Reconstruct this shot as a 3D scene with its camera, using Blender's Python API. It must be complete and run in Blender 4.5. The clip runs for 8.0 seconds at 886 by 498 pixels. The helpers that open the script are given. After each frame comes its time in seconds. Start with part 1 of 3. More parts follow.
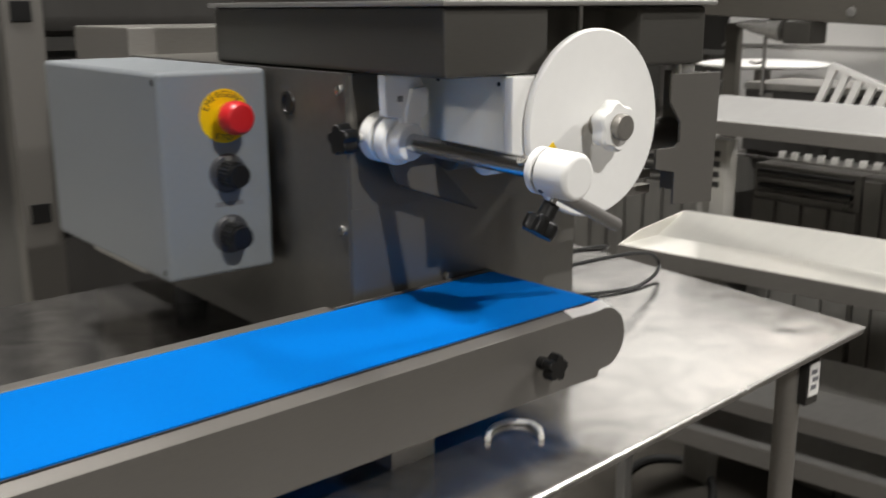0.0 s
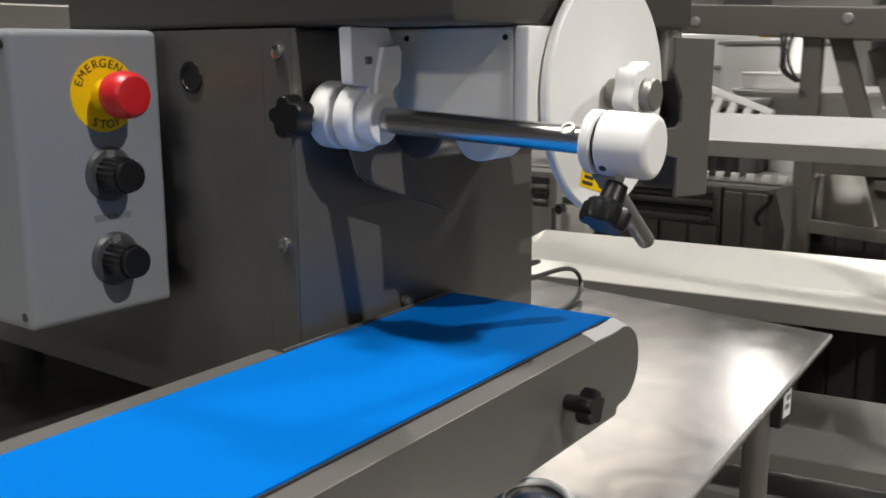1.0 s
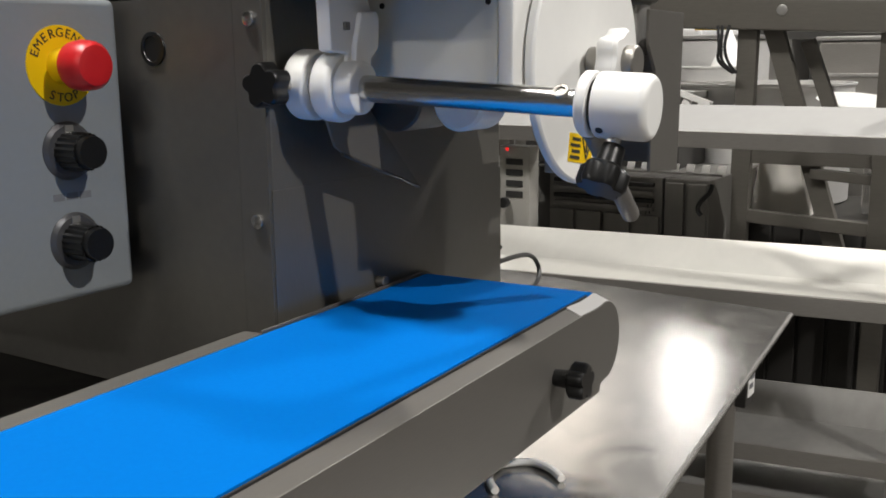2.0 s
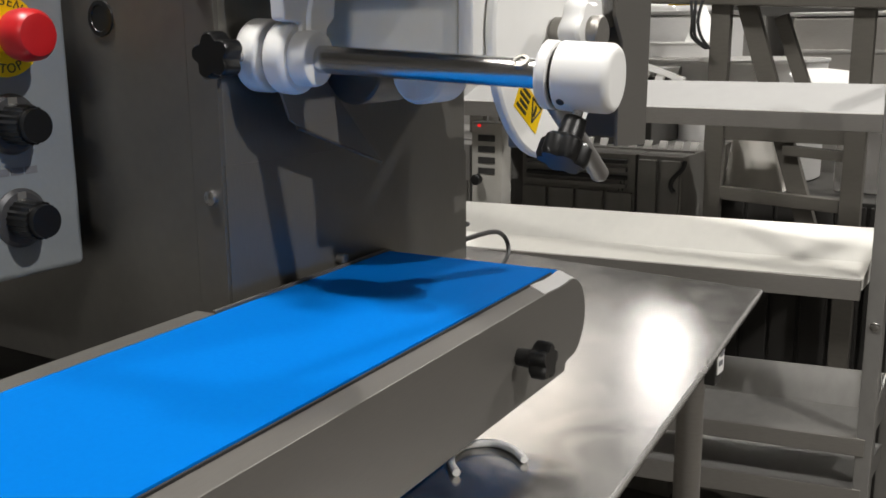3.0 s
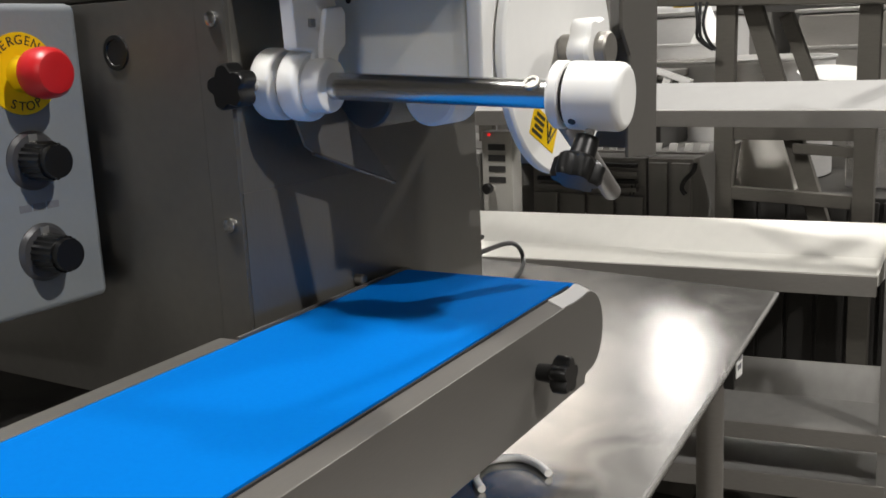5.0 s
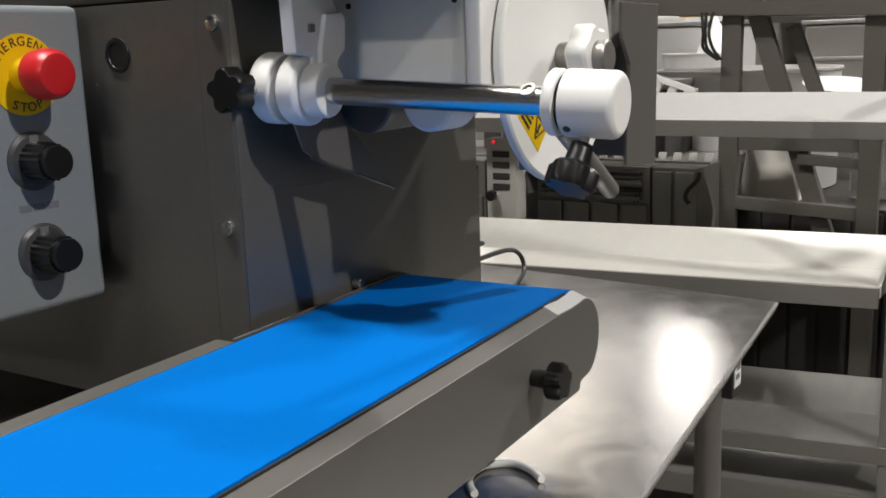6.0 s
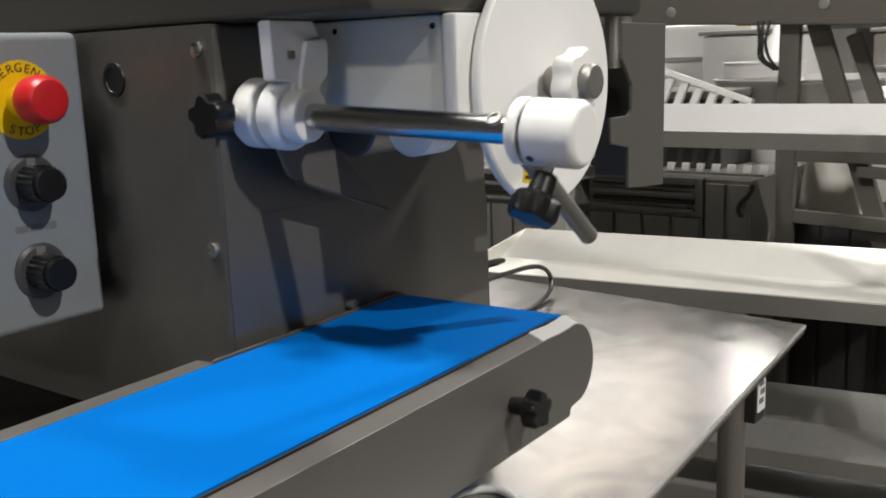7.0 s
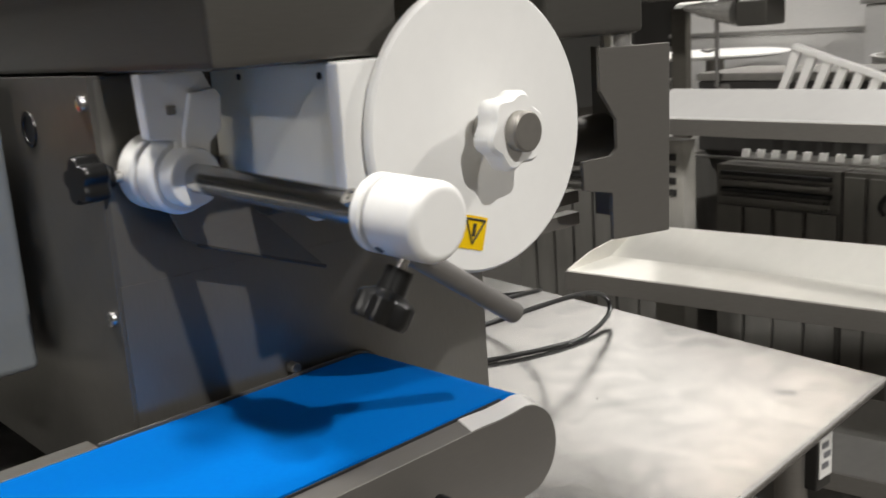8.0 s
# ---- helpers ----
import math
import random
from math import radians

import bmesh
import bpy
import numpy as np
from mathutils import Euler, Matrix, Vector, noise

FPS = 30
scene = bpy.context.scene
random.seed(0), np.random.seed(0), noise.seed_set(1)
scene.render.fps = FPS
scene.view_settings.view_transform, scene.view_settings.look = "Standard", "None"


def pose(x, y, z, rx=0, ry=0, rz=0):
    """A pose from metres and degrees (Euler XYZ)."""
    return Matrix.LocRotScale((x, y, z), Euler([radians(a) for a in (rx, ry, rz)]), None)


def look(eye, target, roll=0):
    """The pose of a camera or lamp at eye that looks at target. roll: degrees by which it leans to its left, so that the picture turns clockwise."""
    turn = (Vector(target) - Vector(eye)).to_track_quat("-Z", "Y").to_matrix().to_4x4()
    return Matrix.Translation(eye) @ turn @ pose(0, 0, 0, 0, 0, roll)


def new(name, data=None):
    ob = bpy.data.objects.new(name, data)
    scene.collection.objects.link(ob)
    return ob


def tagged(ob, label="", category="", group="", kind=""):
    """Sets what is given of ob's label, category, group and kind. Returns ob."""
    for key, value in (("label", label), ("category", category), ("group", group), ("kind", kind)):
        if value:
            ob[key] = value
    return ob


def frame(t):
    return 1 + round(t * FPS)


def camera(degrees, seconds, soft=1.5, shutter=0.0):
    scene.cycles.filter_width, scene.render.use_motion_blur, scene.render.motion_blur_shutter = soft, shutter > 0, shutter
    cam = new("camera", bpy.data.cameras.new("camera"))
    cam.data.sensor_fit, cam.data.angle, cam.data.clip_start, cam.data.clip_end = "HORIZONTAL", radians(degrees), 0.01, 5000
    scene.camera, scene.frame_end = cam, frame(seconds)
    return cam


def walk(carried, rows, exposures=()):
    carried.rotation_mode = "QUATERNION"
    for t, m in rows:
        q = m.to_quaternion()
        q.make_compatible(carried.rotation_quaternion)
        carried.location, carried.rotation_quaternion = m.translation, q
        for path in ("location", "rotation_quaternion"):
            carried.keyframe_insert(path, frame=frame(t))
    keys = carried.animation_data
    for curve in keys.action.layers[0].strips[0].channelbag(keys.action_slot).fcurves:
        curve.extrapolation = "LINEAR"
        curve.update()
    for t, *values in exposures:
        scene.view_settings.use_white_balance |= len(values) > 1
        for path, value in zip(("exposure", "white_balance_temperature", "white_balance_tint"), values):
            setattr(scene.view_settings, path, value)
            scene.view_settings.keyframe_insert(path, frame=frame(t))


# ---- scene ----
cam = camera(48.0, 8.0, 1.65, 0.5)
PATH = [
    (0, (0.064, 0.106, 1.363), (1.263, 1.635, 0.891), -0.3),
    (0.2, (0.095, 0.2, 1.331), (1.384, 1.667, 0.899), 0.9),
    (0.5, (0.116, 0.324, 1.302), (1.506, 1.697, 0.873), 1.0),
    (0.8, (0.112, 0.404, 1.281), (1.596, 1.678, 0.865), 1.0),
    (1, (0.099, 0.442, 1.273), (1.635, 1.663, 0.881), -0.3),
    (1.2, (0.089, 0.464, 1.263), (1.668, 1.631, 0.882), -1.5),
    (1.5, (0.09, 0.482, 1.239), (1.701, 1.607, 0.863), -0.9),
    (1.7, (0.087, 0.49, 1.243), (1.705, 1.604, 0.87), -0.7),
    (2.8, (0.112, 0.497, 1.236), (1.751, 1.562, 0.813), -0.5),
    (3, (0.116, 0.495, 1.236), (1.758, 1.554, 0.811), -0.5),
    (3.5, (0.114, 0.495, 1.24), (1.746, 1.567, 0.805), -1.2),
    (4, (0.109, 0.498, 1.243), (1.738, 1.58, 0.821), -2.1),
    (4.5, (0.108, 0.496, 1.246), (1.738, 1.578, 0.831), -2.5),
    (4.7, (0.108, 0.495, 1.248), (1.739, 1.576, 0.834), -2.7),
    (5.8, (0.108, 0.489, 1.249), (1.738, 1.575, 0.845), -2.2),
    (6, (0.109, 0.485, 1.248), (1.736, 1.578, 0.849), -2.0),
    (6.5, (0.116, 0.468, 1.251), (1.724, 1.592, 0.863), -2.0),
    (7, (0.159, 0.422, 1.262), (1.695, 1.644, 0.876), -2.2),
    (7.2, (0.198, 0.391, 1.277), (1.688, 1.667, 0.888), -2.6),
    (7.5, (0.257, 0.357, 1.292), (1.676, 1.711, 0.903), -3.0),
    (7.8, (0.334, 0.347, 1.306), (1.661, 1.783, 0.898), -3.7),
    (8, (0.396, 0.352, 1.311), (1.657, 1.841, 0.871), -3.9),
]
walk(cam, [(t, look(eye, target, roll)) for t, eye, target, roll in PATH])


# ---- world and lamps ----
world = bpy.data.worlds.new("hall_world")
scene.world = world
world.use_nodes = True
world.node_tree.nodes["Background"].inputs[0].default_value = (0.9, 0.95, 1.0, 1)
world.node_tree.nodes["Background"].inputs[1].default_value = 0.001
scene.view_settings.exposure = -0.1


def lamp(name, at, target, w, h, watts, colour=(1.0, 0.968, 0.93)):
    data = bpy.data.lights.new(name, "AREA")
    data.shape, data.size, data.size_y, data.energy, data.color = "RECTANGLE", w, h, watts, colour
    ob = new(name, data)
    ob.matrix_world = look(at, target)
    return ob


KEY = (0.48, -2.16, 3.93)
lamp("key_lamp", KEY, (0.48, -2.16, 0), 0.1, 0.1, 175)
lamp("far_lamp", (9.9, 4.0, 3.93), (9.9, 4.0, 0), 1.2, 0.35, 38)
lamp("back_lamp", (3.15, 1.5, 3.93), (3.15, 1.5, 0), 0.35, 0.35, 60)
lamp("overhead_lamp", (0.15, 1.75, 3.93), (0.15, 1.75, 0), 0.4, 0.6, 105)
# Unseen fill lamp, added to brighten the faces towards -x.
lamp("side_fill_lamp", (-4.9, -0.3, 3.93), (-4.9, -0.3, 0), 0.6, 1.4, 115)
lamp("near_lamp", (4.2, -0.7, 3.93), (4.2, -0.7, 0), 0.25, 0.25, 195)

# ---- materials ----


def material(name, colour, rough=0.5, metal=0.0, grain=40.0, vary=0.12, bump=0.05, stretch=(1, 1, 1), blot=3.0, rvary=0.12, coat=0.0, warp=0.0, coarse=0.5):
    m = bpy.data.materials.new(name)
    m.use_nodes = True
    nt = m.node_tree
    n, l = nt.nodes, nt.links
    b = n["Principled BSDF"]
    tc = n.new("ShaderNodeTexCoord")
    mp = n.new("ShaderNodeMapping")
    mp.inputs["Scale"].default_value = stretch
    l.new(tc.outputs["Object"], mp.inputs["Vector"])
    fine = n.new("ShaderNodeTexNoise")
    fine.inputs["Scale"].default_value, fine.inputs["Detail"].default_value = grain, 5
    l.new(mp.outputs[0], fine.inputs["Vector"])
    big = n.new("ShaderNodeTexNoise")
    big.inputs["Scale"].default_value, big.inputs["Detail"].default_value = blot, 6
    big.inputs["Distortion"].default_value = warp
    l.new(tc.outputs["Object"], big.inputs["Vector"])
    mix = n.new("ShaderNodeMix")
    mix.data_type = "FLOAT"
    mix.inputs[0].default_value = coarse
    l.new(fine.outputs[0], mix.inputs[2])
    l.new(big.outputs[0], mix.inputs[3])
    ramp = n.new("ShaderNodeMapRange")
    ramp.inputs["From Min"].default_value, ramp.inputs["From Max"].default_value = 0.2, 0.8
    ramp.inputs["To Min"].default_value, ramp.inputs["To Max"].default_value = 1 - vary, 1 + vary
    l.new(mix.outputs[0], ramp.inputs["Value"])
    hsv = n.new("ShaderNodeHueSaturation")
    hsv.inputs["Color"].default_value = (*colour, 1)
    l.new(ramp.outputs[0], hsv.inputs["Value"])
    l.new(hsv.outputs[0], b.inputs["Base Color"])
    rr = n.new("ShaderNodeMapRange")
    rr.inputs["From Min"].default_value, rr.inputs["From Max"].default_value = 0.2, 0.8
    rr.inputs["To Min"].default_value, rr.inputs["To Max"].default_value = max(0.03, rough - rvary * rough), min(1, rough + rvary * rough)
    l.new(big.outputs[0], rr.inputs["Value"])
    l.new(rr.outputs[0], b.inputs["Roughness"])
    b.inputs["Metallic"].default_value = metal
    b.inputs["Coat Weight"].default_value = coat
    if bump:
        bp = n.new("ShaderNodeBump")
        bp.inputs["Strength"].default_value, bp.inputs["Distance"].default_value = bump, 0.002
        l.new(fine.outputs[0], bp.inputs["Height"])
        l.new(bp.outputs[0], b.inputs["Normal"])
    return m


def glowing(name, colour, strength):
    m = bpy.data.materials.new(name)
    m.use_nodes = True
    b = m.node_tree.nodes["Principled BSDF"]
    b.inputs["Base Color"].default_value = (*colour, 1)
    b.inputs["Emission Color"].default_value = (*colour, 1)
    b.inputs["Emission Strength"].default_value = strength
    return m


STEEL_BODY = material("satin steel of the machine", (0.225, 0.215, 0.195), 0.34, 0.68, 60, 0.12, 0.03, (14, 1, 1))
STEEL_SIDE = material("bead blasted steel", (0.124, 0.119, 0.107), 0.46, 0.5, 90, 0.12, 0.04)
STEEL_CONV = material("satin steel of the conveyor", (0.155, 0.147, 0.133), 0.50, 0.5, 70, 0.08, 0.03, (1, 14, 14))
STEEL_DARK = material("dark steel of the hopper", (0.102, 0.097, 0.087), 0.46, 0.6, 60, 0.10, 0.03, (1, 1, 10))
STEEL_TABLE = material("worn steel sheet", (0.365, 0.357, 0.345), 0.21, 0.9, 40, 0.42, 0, (1, 6, 1), 13.0, 0.2, 0.0, 1.8, 0.96)
STEEL_SHELF = material("shelf steel", (0.36, 0.353, 0.335), 0.36, 0.65, 30, 0.14, 0.03, (1, 1.5, 1), 4.0, 0.25)
STEEL_STAND = material("brown-grey painted steel", (0.118, 0.109, 0.094), 0.5, 0.3, 40, 0.15, 0.04, (1, 1, 6))
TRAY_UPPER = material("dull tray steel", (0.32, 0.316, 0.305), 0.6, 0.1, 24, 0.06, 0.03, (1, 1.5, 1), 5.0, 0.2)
# Lower tray only, much paler than the other trays.
TRAY_PALE = material("pale tray steel", (0.78, 0.765, 0.71), 0.33, 0.4, 24, 0.06, 0.03, (1, 1.5, 1), 5.0, 0.2)
STEEL_TUBE = material("tube steel", (0.36, 0.345, 0.32), 0.40, 0.8, 60, 0.12, 0.03, (1, 1, 8))
STEEL_BRIGHT = material("polished steel", (0.62, 0.615, 0.60), 0.24, 1.0, 120, 0.05, 0.01, (12, 1, 12))
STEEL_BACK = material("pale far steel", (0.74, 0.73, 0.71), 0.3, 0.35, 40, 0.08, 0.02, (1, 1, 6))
STEEL_PAN = material("pan steel", (0.64, 0.625, 0.60), 0.26, 0.75, 60, 0.08, 0.02, (1, 1, 10))
SHAFT = material("turned grey steel", (0.30, 0.285, 0.26), 0.42, 0.7, 160, 0.12, 0.03, (1, 10, 1))
VENT_GREY = material("grey louvre enamel", (0.30, 0.29, 0.265), 0.5, 0, 30, 0.10, 0.04)
NYLON = material("white nylon", (0.84, 0.835, 0.81), 0.42, 0, 80, 0.03, 0.03)
NYLON_OLD = material("milky nylon", (0.86, 0.84, 0.74), 0.5, 0, 30, 0.06, 0.05)
BELT = material("blue belt", (0.0, 0.14, 0.51), 0.7, 0, 220, 0.05, 0.06, (1, 1, 1), 6.0)
BLACK = material("black plastic", (0.007, 0.007, 0.007), 0.32, 0, 80, 0.15, 0.03)
BELT.node_tree.nodes["Principled BSDF"].inputs["Specular IOR Level"].default_value = 0.03
CABLE = material("black cable sheath", (0.010, 0.010, 0.010), 0.4, 0, 60, 0.2, 0.02)
RUBBER = material("black rubber", (0.015, 0.015, 0.015), 0.7, 0, 60, 0.2, 0.05)
GREY_BOX = material("pale grey enamel", (0.222, 0.240, 0.252), 0.5, 0, 160, 0.05, 0.10)
RED = material("red plastic", (0.55, 0.012, 0.015), 0.35, 0, 60, 0.05, 0.02)
YELLOW = material("yellow plastic", (0.85, 0.55, 0.0), 0.4, 0, 60, 0.05, 0.02)
DIAL = material("dial plate", (0.10, 0.10, 0.105), 0.35, 0.5, 60, 0.1, 0.02)
INK = material("printing ink", (0.03, 0.028, 0.02), 0.6, 0, 60, 0.1, 0)
INK_GREY = material("worn grey printing", (0.16, 0.16, 0.17), 0.6, 0, 200, 0.3, 0)
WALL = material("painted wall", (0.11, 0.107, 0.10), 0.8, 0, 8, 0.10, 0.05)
# Paler than the other walls so that the unseen ones bounce fill light.
WALL_BOUNCE = material("bounce wall paint", (0.21, 0.204, 0.192), 0.8, 0, 8, 0.08, 0.05)
CEIL = material("ceiling board", (0.32, 0.313, 0.295), 0.85, 0, 10, 0.06, 0.05)
FLOOR = material("worn concrete floor", (0.065, 0.058, 0.048), 0.6, 0, 14, 0.3, 0.1)
DARK_PAINT = material("dark grey enamel", (0.042, 0.040, 0.037), 0.45, 0.2, 30, 0.25, 0.05, (1, 1, 0.2))
CABINET = material("grey ribbed enamel", (0.22, 0.212, 0.196), 0.40, 0.3, 30, 0.25, 0.05, (1, 1, 0.2))
# Black that puts the shade of gaps and slots into the colour.
DARK_CAVE = material("black for shaded recesses", (0.015, 0.014, 0.013), 0.7, 0, 30, 0.25, 0.05)
BEIGE = material("beige enamel", (0.72, 0.69, 0.63), 0.5, 0, 20, 0.06, 0.03)
WHITE = material("white plastic", (0.80, 0.79, 0.76), 0.4, 0, 40, 0.04, 0.02)
LINE_GREY = material("galvanised bracket", (0.22, 0.21, 0.20), 0.45, 0.5, 60, 0.1, 0.03)
TUBE_GLOW = glowing("lamp diffuser", (1.0, 0.95, 0.88), 6.0)
# Glow of the added ceiling panels that the tabletop mirrors.
PANEL_GLOW = glowing("added wide glow panel", (1.0, 0.96, 0.90), 3.0)
SOFT_GLOW = glowing("added dim glow panel", (1.0, 0.97, 0.93), 0.55)
RED_GLOW = glowing("red indicator", (1.0, 0.02, 0.02), 0.9)

# ---- mesh helpers ----

def thing(name, m, label, category, group="", kind=""):
    ob = new(name)
    ob.matrix_world = m
    ob.empty_display_size = 0.05
    return tagged(ob, label, category, group, kind)


def mesh_of(name, bm, mat, angle=35):
    me = bpy.data.meshes.new(name)
    bmesh.ops.recalc_face_normals(bm, faces=bm.faces)
    for f in bm.faces:
        f.smooth = True
    bm.faces.index_update()
    limit = math.cos(radians(angle))
    areas = [f.calc_area() for f in bm.faces]
    normals = []
    for f in bm.faces:
        for v in f.verts:
            n = Vector((0, 0, 0))
            for g in v.link_faces:
                if f.normal.dot(g.normal) > limit:
                    n += g.normal * areas[g.index]
            normals.append(n.normalized() if n.length > 0 else f.normal.copy())
    bm.to_mesh(me)
    bm.free()
    me.normals_split_custom_set(normals)
    me.materials.append(mat)
    return me


def part(name, bm, mat, parent=None, label="", m=None, angle=35):
    ob = new(name, mesh_of(name, bm, mat, angle))
    if parent:
        ob.parent = parent
    if m is not None:
        ob.matrix_basis = m
    if label:
        ob["label"] = label
    return ob


def solo(name, bm, mat, label, category, m=None, group="", kind="", angle=35):
    return tagged(part(name, bm, mat, None, "", m, angle), label, category, group, kind)


def box(x0, x1, y0, y1, z0, z1, bev=0.002, seg=2):
    bm = bmesh.new()
    bmesh.ops.create_cube(bm, size=1)
    for v in bm.verts:
        v.co = Vector(((x0 + x1) / 2 + v.co.x * (x1 - x0), (y0 + y1) / 2 + v.co.y * (y1 - y0), (z0 + z1) / 2 + v.co.z * (z1 - z0)))
    if bev:
        bmesh.ops.bevel(bm, geom=bm.edges[:], offset=bev, segments=seg, profile=0.5, affect="EDGES")
    return bm


def lathe(profile, a, axis, seg=32):
    """A turned solid: profile of (distance along the axis, radius) from the point a."""
    axis = Vector(axis).normalized()
    side = axis.orthogonal().normalized()
    up = axis.cross(side)
    bm = bmesh.new()
    rings = []
    for d, r in profile:
        c = Vector(a) + axis * d
        rings.append([bm.verts.new(c + (side * math.cos(2 * math.pi * i / seg) + up * math.sin(2 * math.pi * i / seg)) * max(r, 1e-5)) for i in range(seg)])
    for p, q in zip(rings, rings[1:]):
        for i in range(seg):
            bm.faces.new((p[i], p[(i + 1) % seg], q[(i + 1) % seg], q[i]))
    bm.faces.new(rings[0][::-1])
    bm.faces.new(rings[-1])
    return bm


def rod(a, b, r, seg=20, bev=0.0):
    d = (Vector(b) - Vector(a)).length
    if bev:
        return lathe([(0, r - bev), (bev, r), (d - bev, r), (d, r - bev)], a, Vector(b) - Vector(a), seg)
    return lathe([(0, r), (d, r)], a, Vector(b) - Vector(a), seg)


def prism(points, axis, lo, hi, bev=0.0):
    """A flat outline pushed along an axis: 'x' takes (y, z), 'y' takes (x, z), 'z' takes (x, y)."""
    bm = bmesh.new()

    def at(p, h):
        return {"x": (h, p[0], p[1]), "y": (p[0], h, p[1]), "z": (p[0], p[1], h)}[axis]
    a = [bm.verts.new(at(p, lo)) for p in points]
    b = [bm.verts.new(at(p, hi)) for p in points]
    n = len(points)
    bm.faces.new(a)
    bm.faces.new(b[::-1])
    for i in range(n):
        bm.faces.new((a[i], b[i], b[(i + 1) % n], a[(i + 1) % n]))
    if bev:
        bmesh.ops.recalc_face_normals(bm, faces=bm.faces)
        es = [e for e in bm.edges if len(e.link_faces) == 2 and e.calc_face_angle(0) > 0.6]
        bmesh.ops.bevel(bm, geom=es, offset=bev, segments=2, profile=0.5, affect="EDGES")
    return bm


def tube(points, r, seg=10, steps=8):
    """A cable: a round tube along a smooth line through the points."""
    ps = [Vector(p) for p in points]
    line = []
    for i in range(len(ps) - 1):
        p0, p1, p2, p3 = ps[max(i - 1, 0)], ps[i], ps[i + 1], ps[min(i + 2, len(ps) - 1)]
        for k in range(steps):
            t = k / steps
            line.append(0.5 * ((2 * p1) + (p2 - p0) * t + (2 * p0 - 5 * p1 + 4 * p2 - p3) * t * t + (3 * p1 - p0 - 3 * p2 + p3) * t ** 3))
    line.append(ps[-1])
    bm = bmesh.new()
    rings = []
    side = None
    for i, p in enumerate(line):
        d = (line[min(i + 1, len(line) - 1)] - line[max(i - 1, 0)]).normalized()
        side = d.orthogonal().normalized() if side is None else (side - d * side.dot(d)).normalized()
        up = d.cross(side)
        rings.append([bm.verts.new(p + (side * math.cos(2 * math.pi * j / seg) + up * math.sin(2 * math.pi * j / seg)) * r) for j in range(seg)])
    for a, b in zip(rings, rings[1:]):
        for j in range(seg):
            bm.faces.new((a[j], a[(j + 1) % seg], b[(j + 1) % seg], b[j]))
    bm.faces.new(rings[0][::-1])
    bm.faces.new(rings[-1])
    return bm


def lobed(a, axis, r, depth, length, lobes=6, seg=48, neck=0.42):
    """A star knob: a lobed disc that narrows to its stem."""
    axis = Vector(axis).normalized()
    side = axis.orthogonal().normalized()
    up = axis.cross(side)
    bm = bmesh.new()
    rings = []
    for d, s, k in ((0, 0.45, 0), (length * neck, 0.5, 0.0), (length * (neck + 0.08), 0.86, 1), (length * (neck + 0.16), 1, 1), (length * 0.9, 1, 1), (length, 0.9, 1), (length, 0.5, 0.3)):
        ring = []
        for i in range(seg):
            t = 2 * math.pi * i / seg
            q = r * s * (1 - k * depth * (0.5 - 0.5 * math.cos(lobes * t)) ** 1.6)
            ring.append(bm.verts.new(Vector(a) + axis * d + (side * math.cos(t) + up * math.sin(t)) * q))
        rings.append(ring)
    for p, q in zip(rings, rings[1:]):
        for i in range(seg):
            bm.faces.new((p[i], p[(i + 1) % seg], q[(i + 1) % seg], q[i]))
    bm.faces.new(rings[0][::-1])
    bm.faces.new(rings[-1])
    return bm


def fluted(a, axis, r, length, teeth=20):
    axis = Vector(axis).normalized()
    side = axis.orthogonal().normalized()
    up = axis.cross(side)
    bm = bmesh.new()
    rings = []
    for d, s, k in ((0, 1.0, 1), (length * 0.8, 0.95, 1), (length * 0.8, 0.82, 0), (length, 0.8, 0)):
        rings.append([bm.verts.new(Vector(a) + axis * d + (side * math.cos(math.pi * i / teeth) + up * math.sin(math.pi * i / teeth)) * r * s * (1 - k * 0.07 * (i % 2))) for i in range(2 * teeth)])
    for p, q in zip(rings, rings[1:]):
        for i in range(2 * teeth):
            bm.faces.new((p[i], p[(i + 1) % (2 * teeth)], q[(i + 1) % (2 * teeth)], q[i]))
    bm.faces.new(rings[0][::-1])
    bm.faces.new(rings[-1])
    return bm


def join(*bms):
    out = bmesh.new()
    for b in bms:
        me = bpy.data.meshes.new("tmp")
        b.to_mesh(me)
        b.free()
        out.from_mesh(me)
        bpy.data.meshes.remove(me)
    return out


def letters(text, size):
    """The mesh of one word in the built-in font, in the x, y plane, centred."""
    cu = bpy.data.curves.new("word", "FONT")
    cu.body, cu.size, cu.align_x, cu.align_y, cu.extrude = text, size, "CENTER", "CENTER", 0.0002
    ob = new("word", cu)
    bpy.context.view_layer.update()
    me = bpy.data.meshes.new_from_object(ob.evaluated_get(bpy.context.evaluated_depsgraph_get()))
    bpy.data.objects.remove(ob)
    bpy.data.curves.remove(cu)
    bm = bmesh.new()
    bm.from_mesh(me)
    bpy.data.meshes.remove(me)
    return bm


def arc_word(text, size, r, mid, step):
    """Letters set round a circle of radius r, seen from -y; mid: degrees from the top, step: degrees a letter."""
    out = []
    for i, ch in enumerate(text):
        t = mid + (i - (len(text) - 1) / 2) * step
        bm = letters(ch, size)
        top = r > 0
        m = pose(0, 0, 0, 90) @ pose(0, 0, 0, 0, 0, -t) @ pose(0, abs(r), 0, 0, 0, 0 if top else 180)
        bmesh.ops.transform(bm, matrix=m, verts=bm.verts)
        out.append(bm)
    return join(*out)


